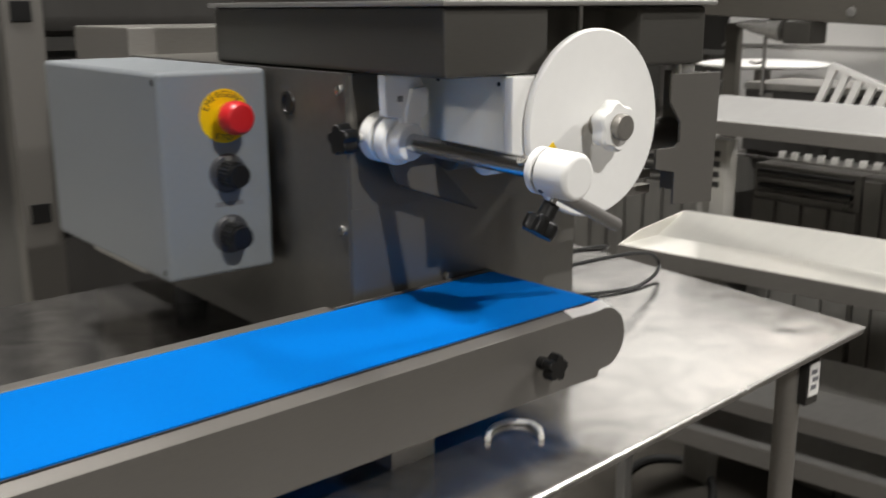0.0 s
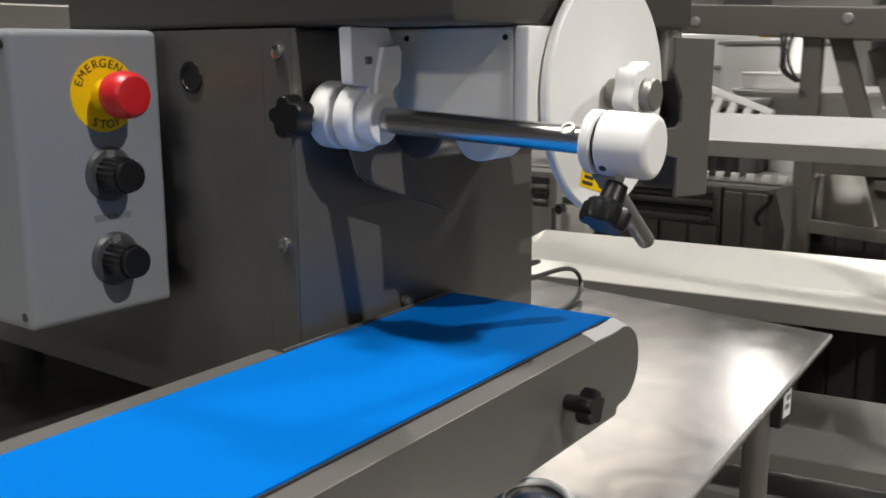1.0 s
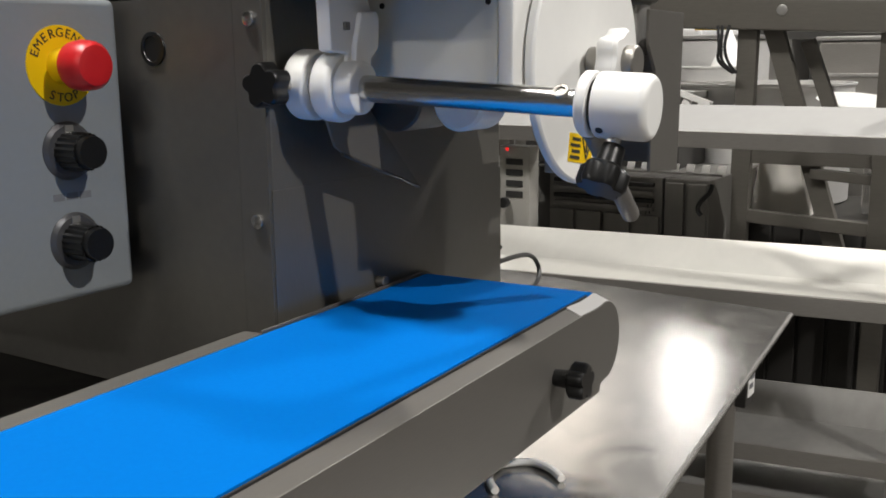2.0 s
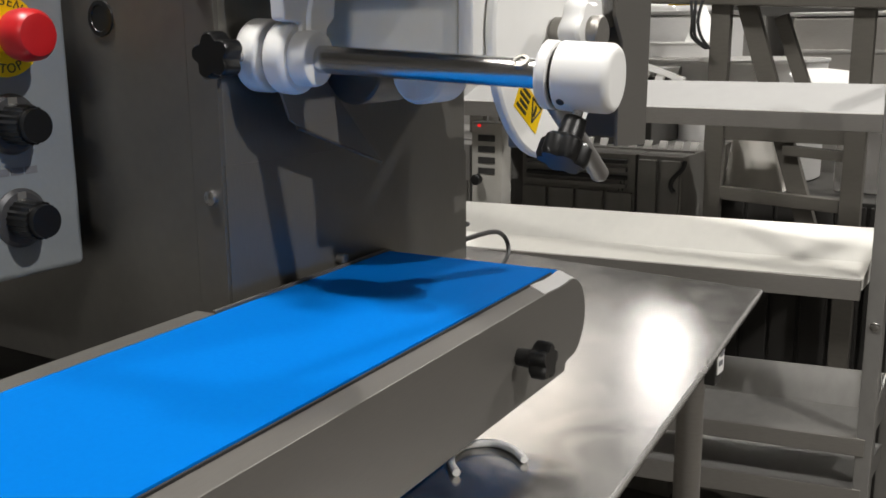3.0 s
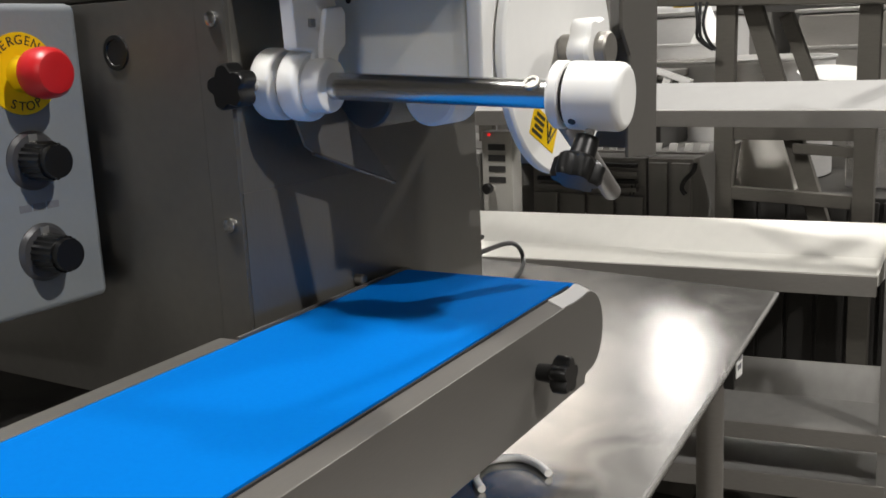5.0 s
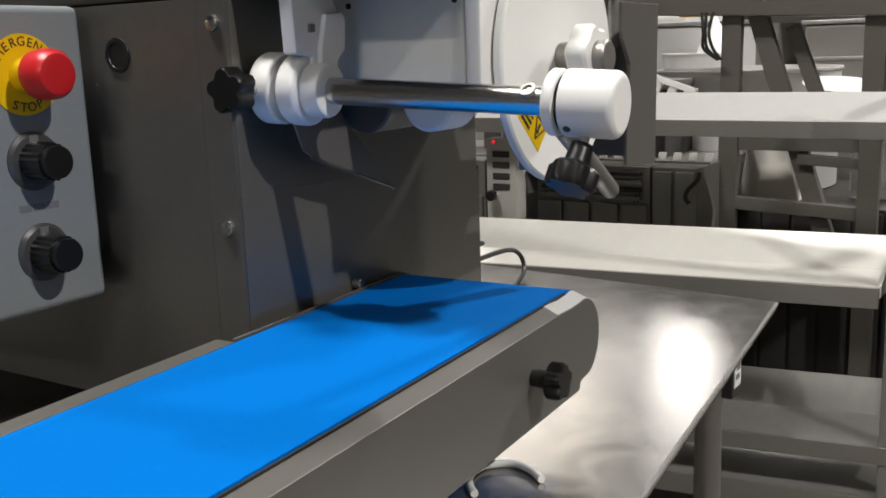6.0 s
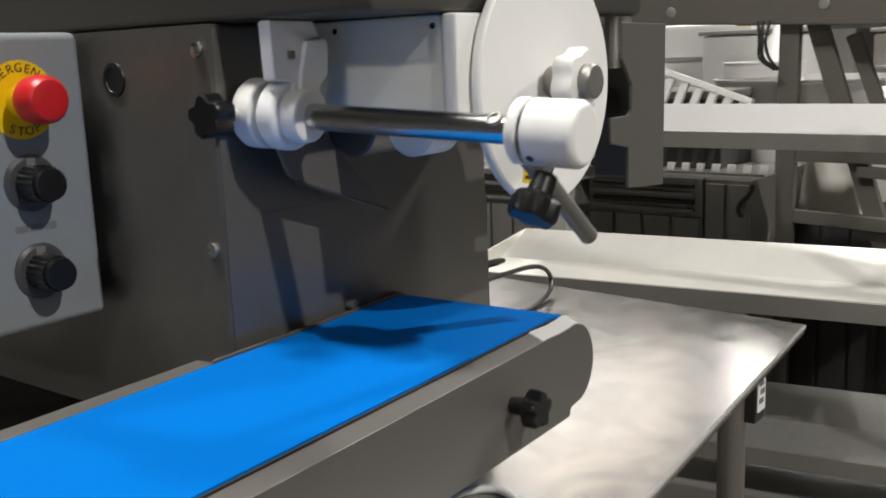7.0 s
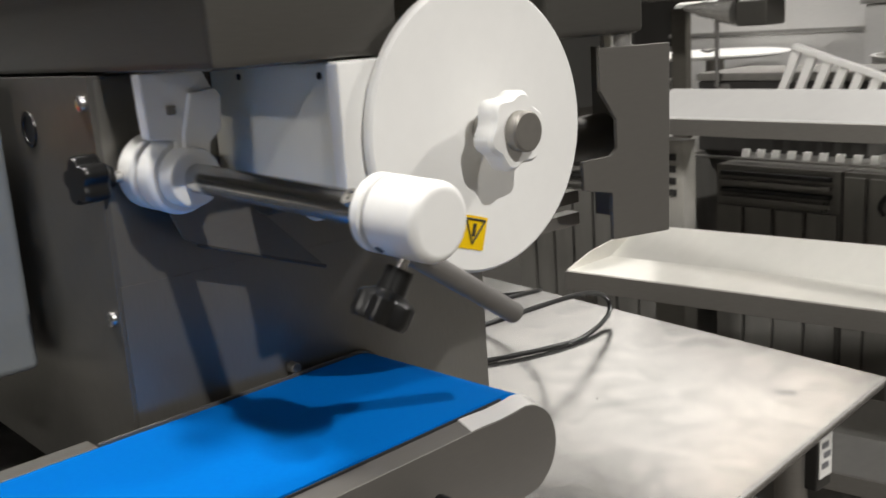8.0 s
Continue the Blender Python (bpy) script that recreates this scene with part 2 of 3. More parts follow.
# ---- the hall ----
tagged(part("floor", box(-6, 13, -6, 10, -0.1, 0, 0), FLOOR), "worn dark concrete floor", "floor", "", "structure")
tagged(part("ceiling", box(-6, 13, -6, 10, 4.0, 4.1, 0), CEIL), "pale ceiling board", "ceiling", "", "structure")
# South and west stay out of view and serve as reflectors.
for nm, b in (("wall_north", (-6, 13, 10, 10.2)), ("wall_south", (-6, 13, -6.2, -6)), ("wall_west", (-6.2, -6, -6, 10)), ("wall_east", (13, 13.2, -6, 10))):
    tagged(part(nm, box(b[0], b[1], b[2], b[3], 0, 4.0, 0), WALL_BOUNCE if nm in ("wall_south", "wall_west") else WALL), "unseen hall wall, paler to bounce light" if nm in ("wall_south", "wall_west") else "painted grey hall wall", "wall", "", "structure")


def ceiling_light(x, y, w, h, glow=None):
    t = thing("ceiling_light", pose(x, y, 4.0), "white ceiling light with a bright diffuser", "lamp", "ceiling lights")
    part("housing", box(-w / 2 - 0.03, w / 2 + 0.03, -h / 2 - 0.03, h / 2 + 0.03, -0.035, -0.002, 0.004), WHITE, t)
    part("diffuser", box(-w / 2, w / 2, -h / 2, h / 2, -0.045, -0.036, 0.002), glow or TUBE_GLOW, t)


# Fixtures for the lamps; the one at x -4.9 holds the added fill.
for lx, ly, lw, lh in ((0.48, -2.16, 0.3, 0.3), (9.9, 4.0, 1.2, 0.35), (3.15, 1.5, 0.4, 0.4), (0.15, 1.75, 0.4, 0.6), (-4.9, -0.3, 0.6, 1.4), (4.2, -0.7, 0.3, 0.3)):
    ceiling_light(lx, ly, lw, lh)
# Unseen panels, added to brighten the reflection in the tabletop.
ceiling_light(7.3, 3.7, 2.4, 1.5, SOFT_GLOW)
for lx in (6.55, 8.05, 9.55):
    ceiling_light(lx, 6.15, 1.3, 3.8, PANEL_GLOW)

# ---- work table ----
TOP = 0.892


DENTS = ((1.328, 0.889, 0.022, 0.0008), (1.345, 0.905, 0.014, -0.0005), (1.20, 1.047, 0.006, -0.001), (1.25, 1.25, 0.05, -0.0008))


def work_table():
    t = thing("work_table", pose(0, 0, 0), "worn stainless steel work table with round legs", "table")
    quad = [Vector(p) for p in ((-0.75, 0.603), (1.447, 0.841), (1.519, 1.848), (-0.75, 1.68))]
    bm = bmesh.new()
    nu, nv = 240, 110
    rows = []
    for jv in range(nv + 1):
        line = []
        for iu in range(nu + 1):
            s, q = iu / nu, jv / nv
            p = quad[0].lerp(quad[1], s).lerp(quad[3].lerp(quad[2], s), q)
            z = 0.00012 * noise.noise((p.x * 3.1, p.y * 3.1, 0.3)) + 0.00004 * noise.noise((p.x * 11, p.y * 11, 1.7))
            for dx, dy, dr, dh in DENTS:
                z += dh * math.exp(-((p.x - dx) ** 2 + (p.y - dy) ** 2) / dr ** 2)
            edge = min(s, 1 - s, q * 0.45, (1 - q) * 0.45)
            line.append(bm.verts.new((p.x, p.y, TOP + z * min(1, edge * 40))))
        rows.append(line)
    for a, c in zip(rows, rows[1:]):
        for k in range(nu):
            bm.faces.new((a[k], a[k + 1], c[k + 1], c[k]))
    rim = [e for e in bm.edges if e.is_boundary]
    out = bmesh.ops.extrude_edge_only(bm, edges=rim)
    for v in out["geom"]:
        if isinstance(v, bmesh.types.BMVert):
            v.co.z = TOP - 0.012
    bmesh.ops.holes_fill(bm, edges=[e for e in bm.edges if e.is_boundary], sides=0)
    part("tabletop", bm, STEEL_TABLE, t, "brushed steel top with scratches and dents", None, 40)
    part("edge_fold", rod((-0.75, 0.603, TOP - 0.004), (1.447, 0.841, TOP - 0.0032), 0.0032, 10), STEEL_PAN, t, "bright folded table edge")
    part("end_fold", rod((1.447, 0.841, TOP - 0.0045), (1.519, 1.848, TOP - 0.0045), 0.004, 10), STEEL_TUBE, t)
    for p in ((1.352, 0.900), (-0.62, 0.69), (1.43, 1.77), (-0.62, 1.60)):
        part("leg", rod((p[0], p[1], 0.0), (p[0], p[1], TOP - 0.012), 0.018, 24), STEEL_TUBE, t)
    part("leg_box", box(1.350, 1.382, 0.868, 0.884, 0.778, 0.858, 0.002), DARK_PAINT, t, "small dark box clipped to a leg")
    part("leg_tag", box(1.352, 1.378, 0.8655, 0.8675, 0.793, 0.845, 0.0005), WHITE, t, "white tag with worn printing")
    for k in range(3):
        part("tag_bar", box(1.356 + 0.004 * (k % 2), 1.370 + 0.004 * (k % 2), 0.8648, 0.8654, 0.804 + 0.012 * k, 0.811 + 0.012 * k, 0), INK_GREY, t)
    return t


work_table()


# ---- forming machine ----
MACHINE = pose(0.677, 1.061, TOP, 0, 0, 1.0)
machine = thing("forming_machine", MACHINE, "grey steel food forming machine with a white disc, on the table", "machine")


def zz(bm):
    """From heights above the floor to heights above the table."""
    bmesh.ops.translate(bm, vec=(0, 0, -TOP), verts=bm.verts)
    return bm


def mpart(name, bm, mat, label="", parent=machine, angle=35):
    return part(name, zz(bm), mat, parent, label, None, angle)


mpart("body", box(0, 0.375, 0, 0.62, 0.935, 1.2915, 0.004), STEEL_BODY, "satin steel body")
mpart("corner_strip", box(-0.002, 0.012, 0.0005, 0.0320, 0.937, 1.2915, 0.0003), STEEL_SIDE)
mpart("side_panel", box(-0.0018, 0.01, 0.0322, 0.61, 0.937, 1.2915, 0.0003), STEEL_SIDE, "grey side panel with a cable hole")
mpart("front_panel", prism([(0.001, 0.937), (0.374, 0.937), (0.374, 1.108), (0.20, 1.132), (0.001, 1.135)], "y", -0.0007, 0.01), STEEL_BODY, "brushed steel front panel")
for z in (1.272, 1.109):
    mpart("screw", lathe([(0, 0.0065), (0.003, 0.006), (0.0045, 0.003)], (-0.002, 0.013, z), (-1, 0, 0), 16), STEEL_BRIGHT)
mpart("bolt", lathe([(0, 0.005), (0.008, 0.005), (0.009, 0.004)], (0.141, -0.001, 1.033), (0, -1, 0), 16), SHAFT)
mpart("grommet", lathe([(0, 0.015), (0.002, 0.0145), (0.0022, 0.011), (0.0012, 0.0105)], (-0.0015, 0.127, 1.25), (-1, 0, 0), 28), BLACK, "black cable grommet")
for p in ((0.05, 0.06), (0.325, 0.06), (0.05, 0.56), (0.325, 0.56)):
    mpart("foot", lathe([(0, 0.028), (0.034, 0.024), (0.04, 0.024)], (p[0], p[1], TOP), (0, 0, 1), 20), RUBBER, "black rubber foot")
mpart("rear_housing", box(0.0, 0.37, 0.62, 0.86, 0.93, 1.335, 0.004), STEEL_TUBE, "rear housing of the machine")

# hopper with a notch over the drum
HB, HT = 1.2925, 1.364
mpart("hopper", prism([(0.006, -0.166), (0.152, -0.166), (0.165, -0.11), (0.30, -0.11), (0.31, -0.160), (0.436, -0.160), (0.436, 0.33), (0.006, 0.33)], "z", HB, HT, 0.006), STEEL_DARK, "dark steel hopper tray")
mpart("hopper_rim", box(0.0, 0.442, -0.172, 0.336, HT, HT + 0.006, 0.002), STEEL_SHELF, "bright hopper rim")
mpart("hopper_bin", prism([(0.02, 0.3), (0.40, 0.3), (0.40, 0.0), (0.02, 0.0)], "z", HT + 0.006, HT + 0.3, 0.004), STEEL_DARK)

mpart("agitator_rod", rod((0.243, -0.125, 1.31), (0.243, -0.125, 1.60), 0.004, 12), STEEL_PAN, "thin steel rod")

# drum housing and disc
mpart("drum_housing", box(0.094, 0.30, -0.158, -0.001, 1.203, 1.292, 0.004), NYLON_OLD, "milky white nylon housing")
mpart("housing_cheek", box(0.092, 0.302, -0.1735, -0.159, 1.20, 1.292, 0.003), NYLON)
for y in (-0.047, -0.150):
    mpart("dowel", lathe([(0, 0.0025), (0.001, 0.0025)], (0.0942, y, 1.283), (-1, 0, 0), 12), BLACK)
mpart("roller", rod((0.098, -0.118, 1.205), (0.140, -0.118, 1.205), 0.025, 40, 0.003), NYLON, "white roller under the housing")
mpart("scraper_roller", rod((0.098, -0.054, 1.207), (0.16, -0.054, 1.207), 0.029, 40, 0.002), STEEL_DARK)

CX, CY, CZ, R = 0.211, -0.178, 1.2345, 0.1055
disc = part("drum_disc", lathe([(0, R - 0.002), (0.002, R), (0.006, R), (0.0075, R - 0.0007), (0.009, R - 0.0025)], (0, 0.003, 0), (0, -1, 0), 96), NYLON, machine, "white nylon drum disc", pose(CX, CY, CZ - TOP))
part("shaft", rod((0, -0.006, 0), (0, -0.022, 0), 0.0135, 32, 0.001), SHAFT, disc, "dull steel shaft")


def hand_nut():
    bm = bmesh.new()
    rings = []
    for d, s in ((-0.021, 0.92), (-0.023, 1), (-0.037, 1), (-0.040, 0.9)):
        ring = []
        for i in range(48):
            t = 2 * math.pi * i / 48
            r = 0.0265 * s * (1 + 0.09 * math.cos(6 * t))
            ring.append(bm.verts.new((r * math.cos(t), d, r * math.sin(t))))
        rings.append(ring)
    for p, q in zip(rings, rings[1:]):
        for i in range(48):
            bm.faces.new((p[i], p[(i + 1) % 48], q[(i + 1) % 48], q[i]))
    bm.faces.new(rings[0])
    bm.faces.new(rings[-1][::-1])
    return bm


part("hand_nut", hand_nut(), NYLON, disc, "white nylon hand nut")
part("shaft_end", rod((0, -0.039, 0), (0, -0.050, 0), 0.0145, 32, 0.0015), SHAFT, disc, "dull turned steel shaft end")


part("warning_sticker", box(-0.0875, -0.063, -0.0066, -0.0058, -0.0165, 0.0300, 0), YELLOW, disc, "yellow warning sticker")
TRI = [(-0.0655, -0.0140), (-0.0655, 0.0055), (-0.0835, -0.0042)]
part("sticker_triangle", join(*[rod((TRI[k][0], -0.0068, TRI[k][1]), (TRI[(k + 1) % 3][0], -0.0068, TRI[(k + 1) % 3][1]), 0.0008, 6) for k in range(3)], box(-0.078, -0.0685, -0.0072, -0.0062, -0.0056, -0.0028, 0)), INK, disc, "black warning triangle")
for k in range(4):
    part("sticker_bar", box(-0.0848 + 0.0052 * k, -0.0820 + 0.0052 * k, -0.0071, -0.0062, 0.009, 0.0275 - 0.003 * (k % 2), 0), INK, disc)

# guard plate beside the disc
mpart("guard_plate", prism([(0.341, 1.284), (0.341, 1.250), (0.361, 1.225), (0.361, 1.201), (0.353, 1.196), (0.317, 1.196), (0.317, 1.172), (0.353, 1.165), (0.353, 1.125), (0.431, 1.119), (0.436, 1.283)], "y", -0.186, -0.182, 0.0008), STEEL_CONV, "notched grey guard plate")
mpart("guard_flange", box(0.433, 0.437, -0.1815, -0.10, 1.125, 1.282, 0.001), STEEL_CONV)
mpart("drive_hub", rod((0.27, -0.12, 1.203), (0.425, -0.12, 1.203), 0.02, 28, 0.003), STEEL_STAND)
mpart("drive_shaft", rod((0.29, -0.12, 1.175), (0.356, -0.12, 1.175), 0.006), STEEL_PAN)
for z in (1.135, 1.154):
    mpart("lower_rail", box(0.22, 0.352, -0.15, -0.135, z, z + 0.011, 0.001), STEEL_TUBE)
mpart("guide_post", rod((0.420, -0.14, 1.24), (0.420, -0.14, 1.292), 0.014, 28), STEEL_PAN)

# scraper rod with its collar, cap and knobs
RA, RB = Vector((0.0390, -0.0660, 1.2170)), Vector((0.0565, -0.268, 1.2065))
RD = (RB - RA).normalized()


def along(d):
    return RA + RD * d


mpart("collar_ring", lathe([(0, 0.025), (0.002, 0.0275), (0.004, 0.0285), (0.018, 0.0285), (0.020, 0.0275), (0.021, 0.026)], along(-0.060), RD, 56), NYLON, "white nylon clamp ring")
# A black core gives the slit between the rings its shade.
mpart("collar_core", rod(along(-0.062), along(-0.02), 0.019, 24), DARK_CAVE)
mpart("collar", lathe([(0, 0.0265), (0.002, 0.028), (0.004, 0.0285), (0.014, 0.0285), (0.017, 0.0275), (0.019, 0.0255)], along(-0.0325), RD, 56), NYLON, "white nylon collar")
mpart("collar_boss", lathe([(0, 0.0215), (0.012, 0.0215), (0.015, 0.0205), (0.0165, 0.018)], along(-0.0135), RD, 56), NYLON, "white nylon boss")
mpart("rod", rod(along(-0.05), along(0.20), 0.0105, 32, 0.001), STEEL_BRIGHT, "polished steel rod")
mpart("rod_screw", lathe([(0, 0.0062), (0.003, 0.0058), (0.003, 0.0038), (0.0015, 0.003)], along(0.172) + Vector((-0.006, 0, 0.0068)), (-0.68, 0, 0.73), 20), SHAFT)
mpart("hanger", prism([(0.012, 1.246), (0.010, 1.292), (0.058, 1.292), (0.066, 1.276), (0.068, 1.246), (0.058, 1.242), (0.058, 1.224), (0.030, 1.224), (0.032, 1.244)], "y", -0.058, -0.044, 0.0025), NYLON, "white nylon hanger plate")
mpart("hanger_arm", prism([(0.036, 1.250), (0.044, 1.276), (0.064, 1.278), (0.068, 1.272), (0.066, 1.248), (0.056, 1.240), (0.054, 1.222), (0.034, 1.222)], "y", -0.0635, -0.0578, 0.002), NYLON, "white nylon arm that grips the collar")
mpart("hanger_pin", box(0.027, 0.0335, -0.0605, -0.057, 1.262, 1.2685, 0.001), LINE_GREY, "small grey pin head")
mpart("clamp_stem", rod(along(-0.050), along(-0.050) + Vector((-0.050, 0, 0)), 0.0045), STEEL_PAN)
mpart("star_knob", lobed(along(-0.050) + Vector((-0.036, 0, 0.001)), (-1, -0.1, 0), 0.0182, 0.26, 0.027, 5, 60, 0.2), BLACK, "black star knob")

CAP = along(0.186)
cap = mpart("cap_flange", lathe([(0, 0.0215), (0.002, 0.0235), (0.008, 0.0235), (0.009, 0.0225)], CAP, RD, 48), NYLON, "white nylon flange")
# Shade between flange and cap, set in as a black ring.
mpart("cap_gap_shade", rod(along(0.194), along(0.200), 0.0195, 40), DARK_CAVE)
mpart("cap", lathe([(0, 0.0222), (0.0008, 0.0232), (0.002, 0.0235), (0.034, 0.0235)] + [(0.034 + 0.006 * math.sin(radians(a)), 0.0175 + 0.006 * math.cos(radians(a))) for a in (15, 30, 45, 60, 75, 90)], along(0.198), RD, 56), NYLON, "white nylon end cap")
mpart("cap_set_screw", lathe([(0, 0.003), (0.0008, 0.0026)], along(0.205) + Vector((-0.0165, 0, -0.0163)), (-0.7, 0, -0.7), 12), DARK_PAINT)
KB = along(0.214) + Vector((-0.006, 0, -0.021))
KD = Vector((-0.62, 0.1, -1)).normalized()
mpart("cap_stem", rod(KB, KB + KD * 0.014, 0.0035), STEEL_PAN)
mpart("cap_knob", lobed(KB + KD * 0.008, KD, 0.0182, 0.22, 0.033, 6), BLACK, "black lobed knob")
lever = part("lever", rod((0.004, 0, -0.018), (0.1165, 0.014, -0.0975), 0.0074, 24, 0.002), LINE_GREY, machine, "dull grey lever pin", pose(*(along(0.19) - Vector((0, 0, TOP)))))

# sheet guard on the front panel
mpart("sheet_guard", prism([(0.024, 1.206), (0.040, 1.169), (0.052, 1.162), (0.163, 1.1225), (0.152, 1.133), (0.088, 1.198)], "y", -0.036, -0.0335, 0.0006), STEEL_CONV, "pointed sheet steel guard")
# A thin dark rod draws the line along the guard's lower edge.
mpart("guard_edge", rod((0.050, -0.0348, 1.1625), (0.163, -0.0348, 1.1222), 0.0017, 10), STEEL_DARK, "dark line along the lower edge")
mpart("sheet_guard_bracket", box(0.04, 0.085, -0.033, -0.001, 1.19, 1.205, 0.001), STEEL_CONV)

# control box with its emergency stop and dials
FY = 0.156
cbox = mpart("control_box", box(-0.158, -0.014, FY, 0.545, 1.041, 1.292, 0.007, 3), GREY_BOX, "pale grey enamelled control box")


def cpart(name, bm, mat, label=""):
    return part(name, zz(bm), mat, cbox, label)


EX, EZ = -0.074, 1.237
cpart("stop_plate", lathe([(0, 0.0328), (0.0015, 0.0325)], (EX, FY + 0.0005, EZ), (0, -1, 0), 48), YELLOW, "yellow emergency stop plate")
cpart("stop_ring", lathe([(0, 0.0145), (0.018, 0.012)], (EX, FY - 0.001, EZ), (0, -1, 0), 32), YELLOW)
cpart("stop_button", lathe([(0, 0.012), (0.004, 0.0195), (0.012, 0.0205), (0.022, 0.0195), (0.027, 0.016), (0.029, 0.009)], (EX, FY - 0.017, EZ), (0, -1, 0), 40), RED, "red mushroom button")
w = arc_word("EMERGENCY", 0.0105, 0.0262, 0, 17)
bmesh.ops.translate(w, vec=(EX, FY - 0.0013, EZ), verts=w.verts)
cpart("stop_word", w, INK)
w = arc_word("STOP", 0.0105, -0.0262, 180, -17)
bmesh.ops.translate(w, vec=(EX, FY - 0.0013, EZ), verts=w.verts)
cpart("stop_word", w, INK)
for z in (1.1675, 1.0915):
    cpart("dial_plate", lathe([(0, 0.0245), (0.0015, 0.0242), (0.004, 0.021)], (EX, FY + 0.0005, z), (0, -1, 0), 40), DIAL, "dark dial plate")
    cpart("dial_mark", box(EX - 0.004, EX + 0.004, FY - 0.0042, FY - 0.0028, z + 0.015, z + 0.0215, 0.0003), STEEL_SHELF)
    cpart("dial_knob", fluted((EX, FY - 0.003, z), (0, -1, 0), 0.0165, 0.030), BLACK, "black fluted dial knob")
for k in range(3):
    cpart("caption_bar", box(EX - 0.018 + k * 0.013, EX - 0.007 + k * 0.013, FY - 0.0004, FY + 0.0006, 1.1265, 1.1325, 0), INK_GREY)
for z in (1.280, 1.053):
    cpart("box_screw", lathe([(0, 0.004), (0.0008, 0.0038)], (-0.1578, FY + 0.011, z), (-1, 0, 0), 14), BLACK)

# ---- belt conveyor ----
CONV = pose(0.893, 0.882, TOP, 0, 0, 4.0)
conveyor = thing("belt_conveyor", CONV, "low grey steel belt conveyor with a blue belt, on the table", "conveyor")
BZ, BW, BR, BL = 0.136, 0.172, 0.041, -1.45


def slab(outline, v0, v1, bev=0.0):
    return prism(outline, "y", v0, v1, bev)


arc = [(0.0 + BR * math.sin(a), BZ - BR + BR * math.cos(a)) for a in [math.pi * i / 20 for i in range(21)]]
part("belt", slab([(BL, BZ)] + arc + [(BL, BZ - 2 * BR)], 0.0, BW), BELT, conveyor, "smooth blue belt")
FR = 0.0370


def side_frame():
    """The near side: a folded rail whose top falls to the outside and a rounded end plate."""
    prof = [(BL, 0.1275), (-0.040, 0.1272), (-0.020, 0.1262)] + [(0.0075 + FR * math.sin(a), 0.0905 + FR * math.cos(a)) for a in [radians(8 * i - 12) for i in range(24)]] + [(-0.003, 0.0545), (-0.003, 0.0450), (BL, 0.0545)]
    bm = prism(prof, "y", -0.0165, -0.0022)
    for v in bm.verts:
        if v.co.y > -0.01 and v.co.z > 0.105:
            v.co.z += 0.0055 * (v.co.z - 0.105) / 0.022
    es = [e for e in bm.edges if all(v.co.y < -0.016 for v in e.verts)]
    bmesh.ops.bevel(bm, geom=es, offset=0.0012, segments=2, profile=0.5, affect="EDGES")
    return bm


part("side_frame", side_frame(), STEEL_CONV, conveyor, "folded steel side frame with a rounded end")


def lit_rail_end():
    """A thin skin over the last stretch of the rail, round its curved end. Its pale steel paints the patch of light
    there.
    """
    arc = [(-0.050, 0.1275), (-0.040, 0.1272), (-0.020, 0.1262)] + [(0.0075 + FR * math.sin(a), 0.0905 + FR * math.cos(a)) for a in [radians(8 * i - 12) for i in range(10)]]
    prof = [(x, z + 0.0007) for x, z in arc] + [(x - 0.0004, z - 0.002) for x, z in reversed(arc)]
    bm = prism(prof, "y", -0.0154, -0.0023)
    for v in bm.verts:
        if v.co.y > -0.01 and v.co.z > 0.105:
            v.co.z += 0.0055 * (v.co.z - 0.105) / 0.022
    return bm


part("lit_rail_end", lit_rail_end(), STEEL_BACK, conveyor, "rail end with its light patch painted pale")
# A black strip stands in for the shade between belt and rail.
part("edge_gap_shade", slab([(BL, BZ - 0.0015), (-0.002, BZ - 0.0015), (0.0, 0.06), (BL, 0.06)], -0.0021, -0.0003), DARK_CAVE, conveyor, "black strip for the shade beside the belt")
side2 = [(-0.244, BZ + 0.002)] + [(0.0 + 0.04 * math.sin(a), BZ + 0.002 - 0.04 + 0.04 * math.cos(a)) for a in [radians(8 * i) for i in range(20)]] + [(0.01, 0.04), (-0.244, 0.04)]
part("side_frame", slab(side2, BW + 0.0015, BW + 0.005, 0.0008), STEEL_CONV, conveyor, "folded steel side frame")
part("rail_cap", box(BL, -0.245, BW + 0.0006, BW + 0.020, 0.043, BZ + 0.0005, 0.0015), STEEL_CONV, conveyor)
part("side_knob", lobed((-0.105, -0.016, 0.089), (0, -1, 0), 0.0160, 0.3, 0.029, 5), BLACK, conveyor, "black star knob")
for u in (-0.25, -1.2):
    part("support", box(u - 0.03, u + 0.03, 0.03, 0.15, 0.0, 0.05, 0.002), STEEL_TUBE, conveyor)

# ---- loose handle and cable on the table ----
solo("loose_handle", tube([(0.736, 0.884, 0.8955), (0.750, 0.898, 0.8955), (0.766, 0.906, 0.8955), (0.787, 0.905, 0.8955), (0.802, 0.888, 0.8955), (0.799, 0.868, 0.8955), (0.786, 0.850, 0.8955)], 0.0034, 10), WHITE, "pale bent plastic handle lying on the table", "handle")
solo("power_cable", tube([(1.03, 1.13, 0.985), (1.12, 1.14, 0.980), (1.22, 1.165, 0.970), (1.33, 1.195, 0.956), (1.405, 1.22, 0.937), (1.432, 1.225, 0.917), (1.412, 1.214, 0.902), (1.345, 1.196, 0.8955), (1.29, 1.200, 0.8955), (1.21, 1.225, 0.8955), (1.10, 1.27, 0.8955), (1.03, 1.30, 0.8955)], 0.0034, 10), CABLE, "black power cable in a loop on the table", "cable", None, "table cables")
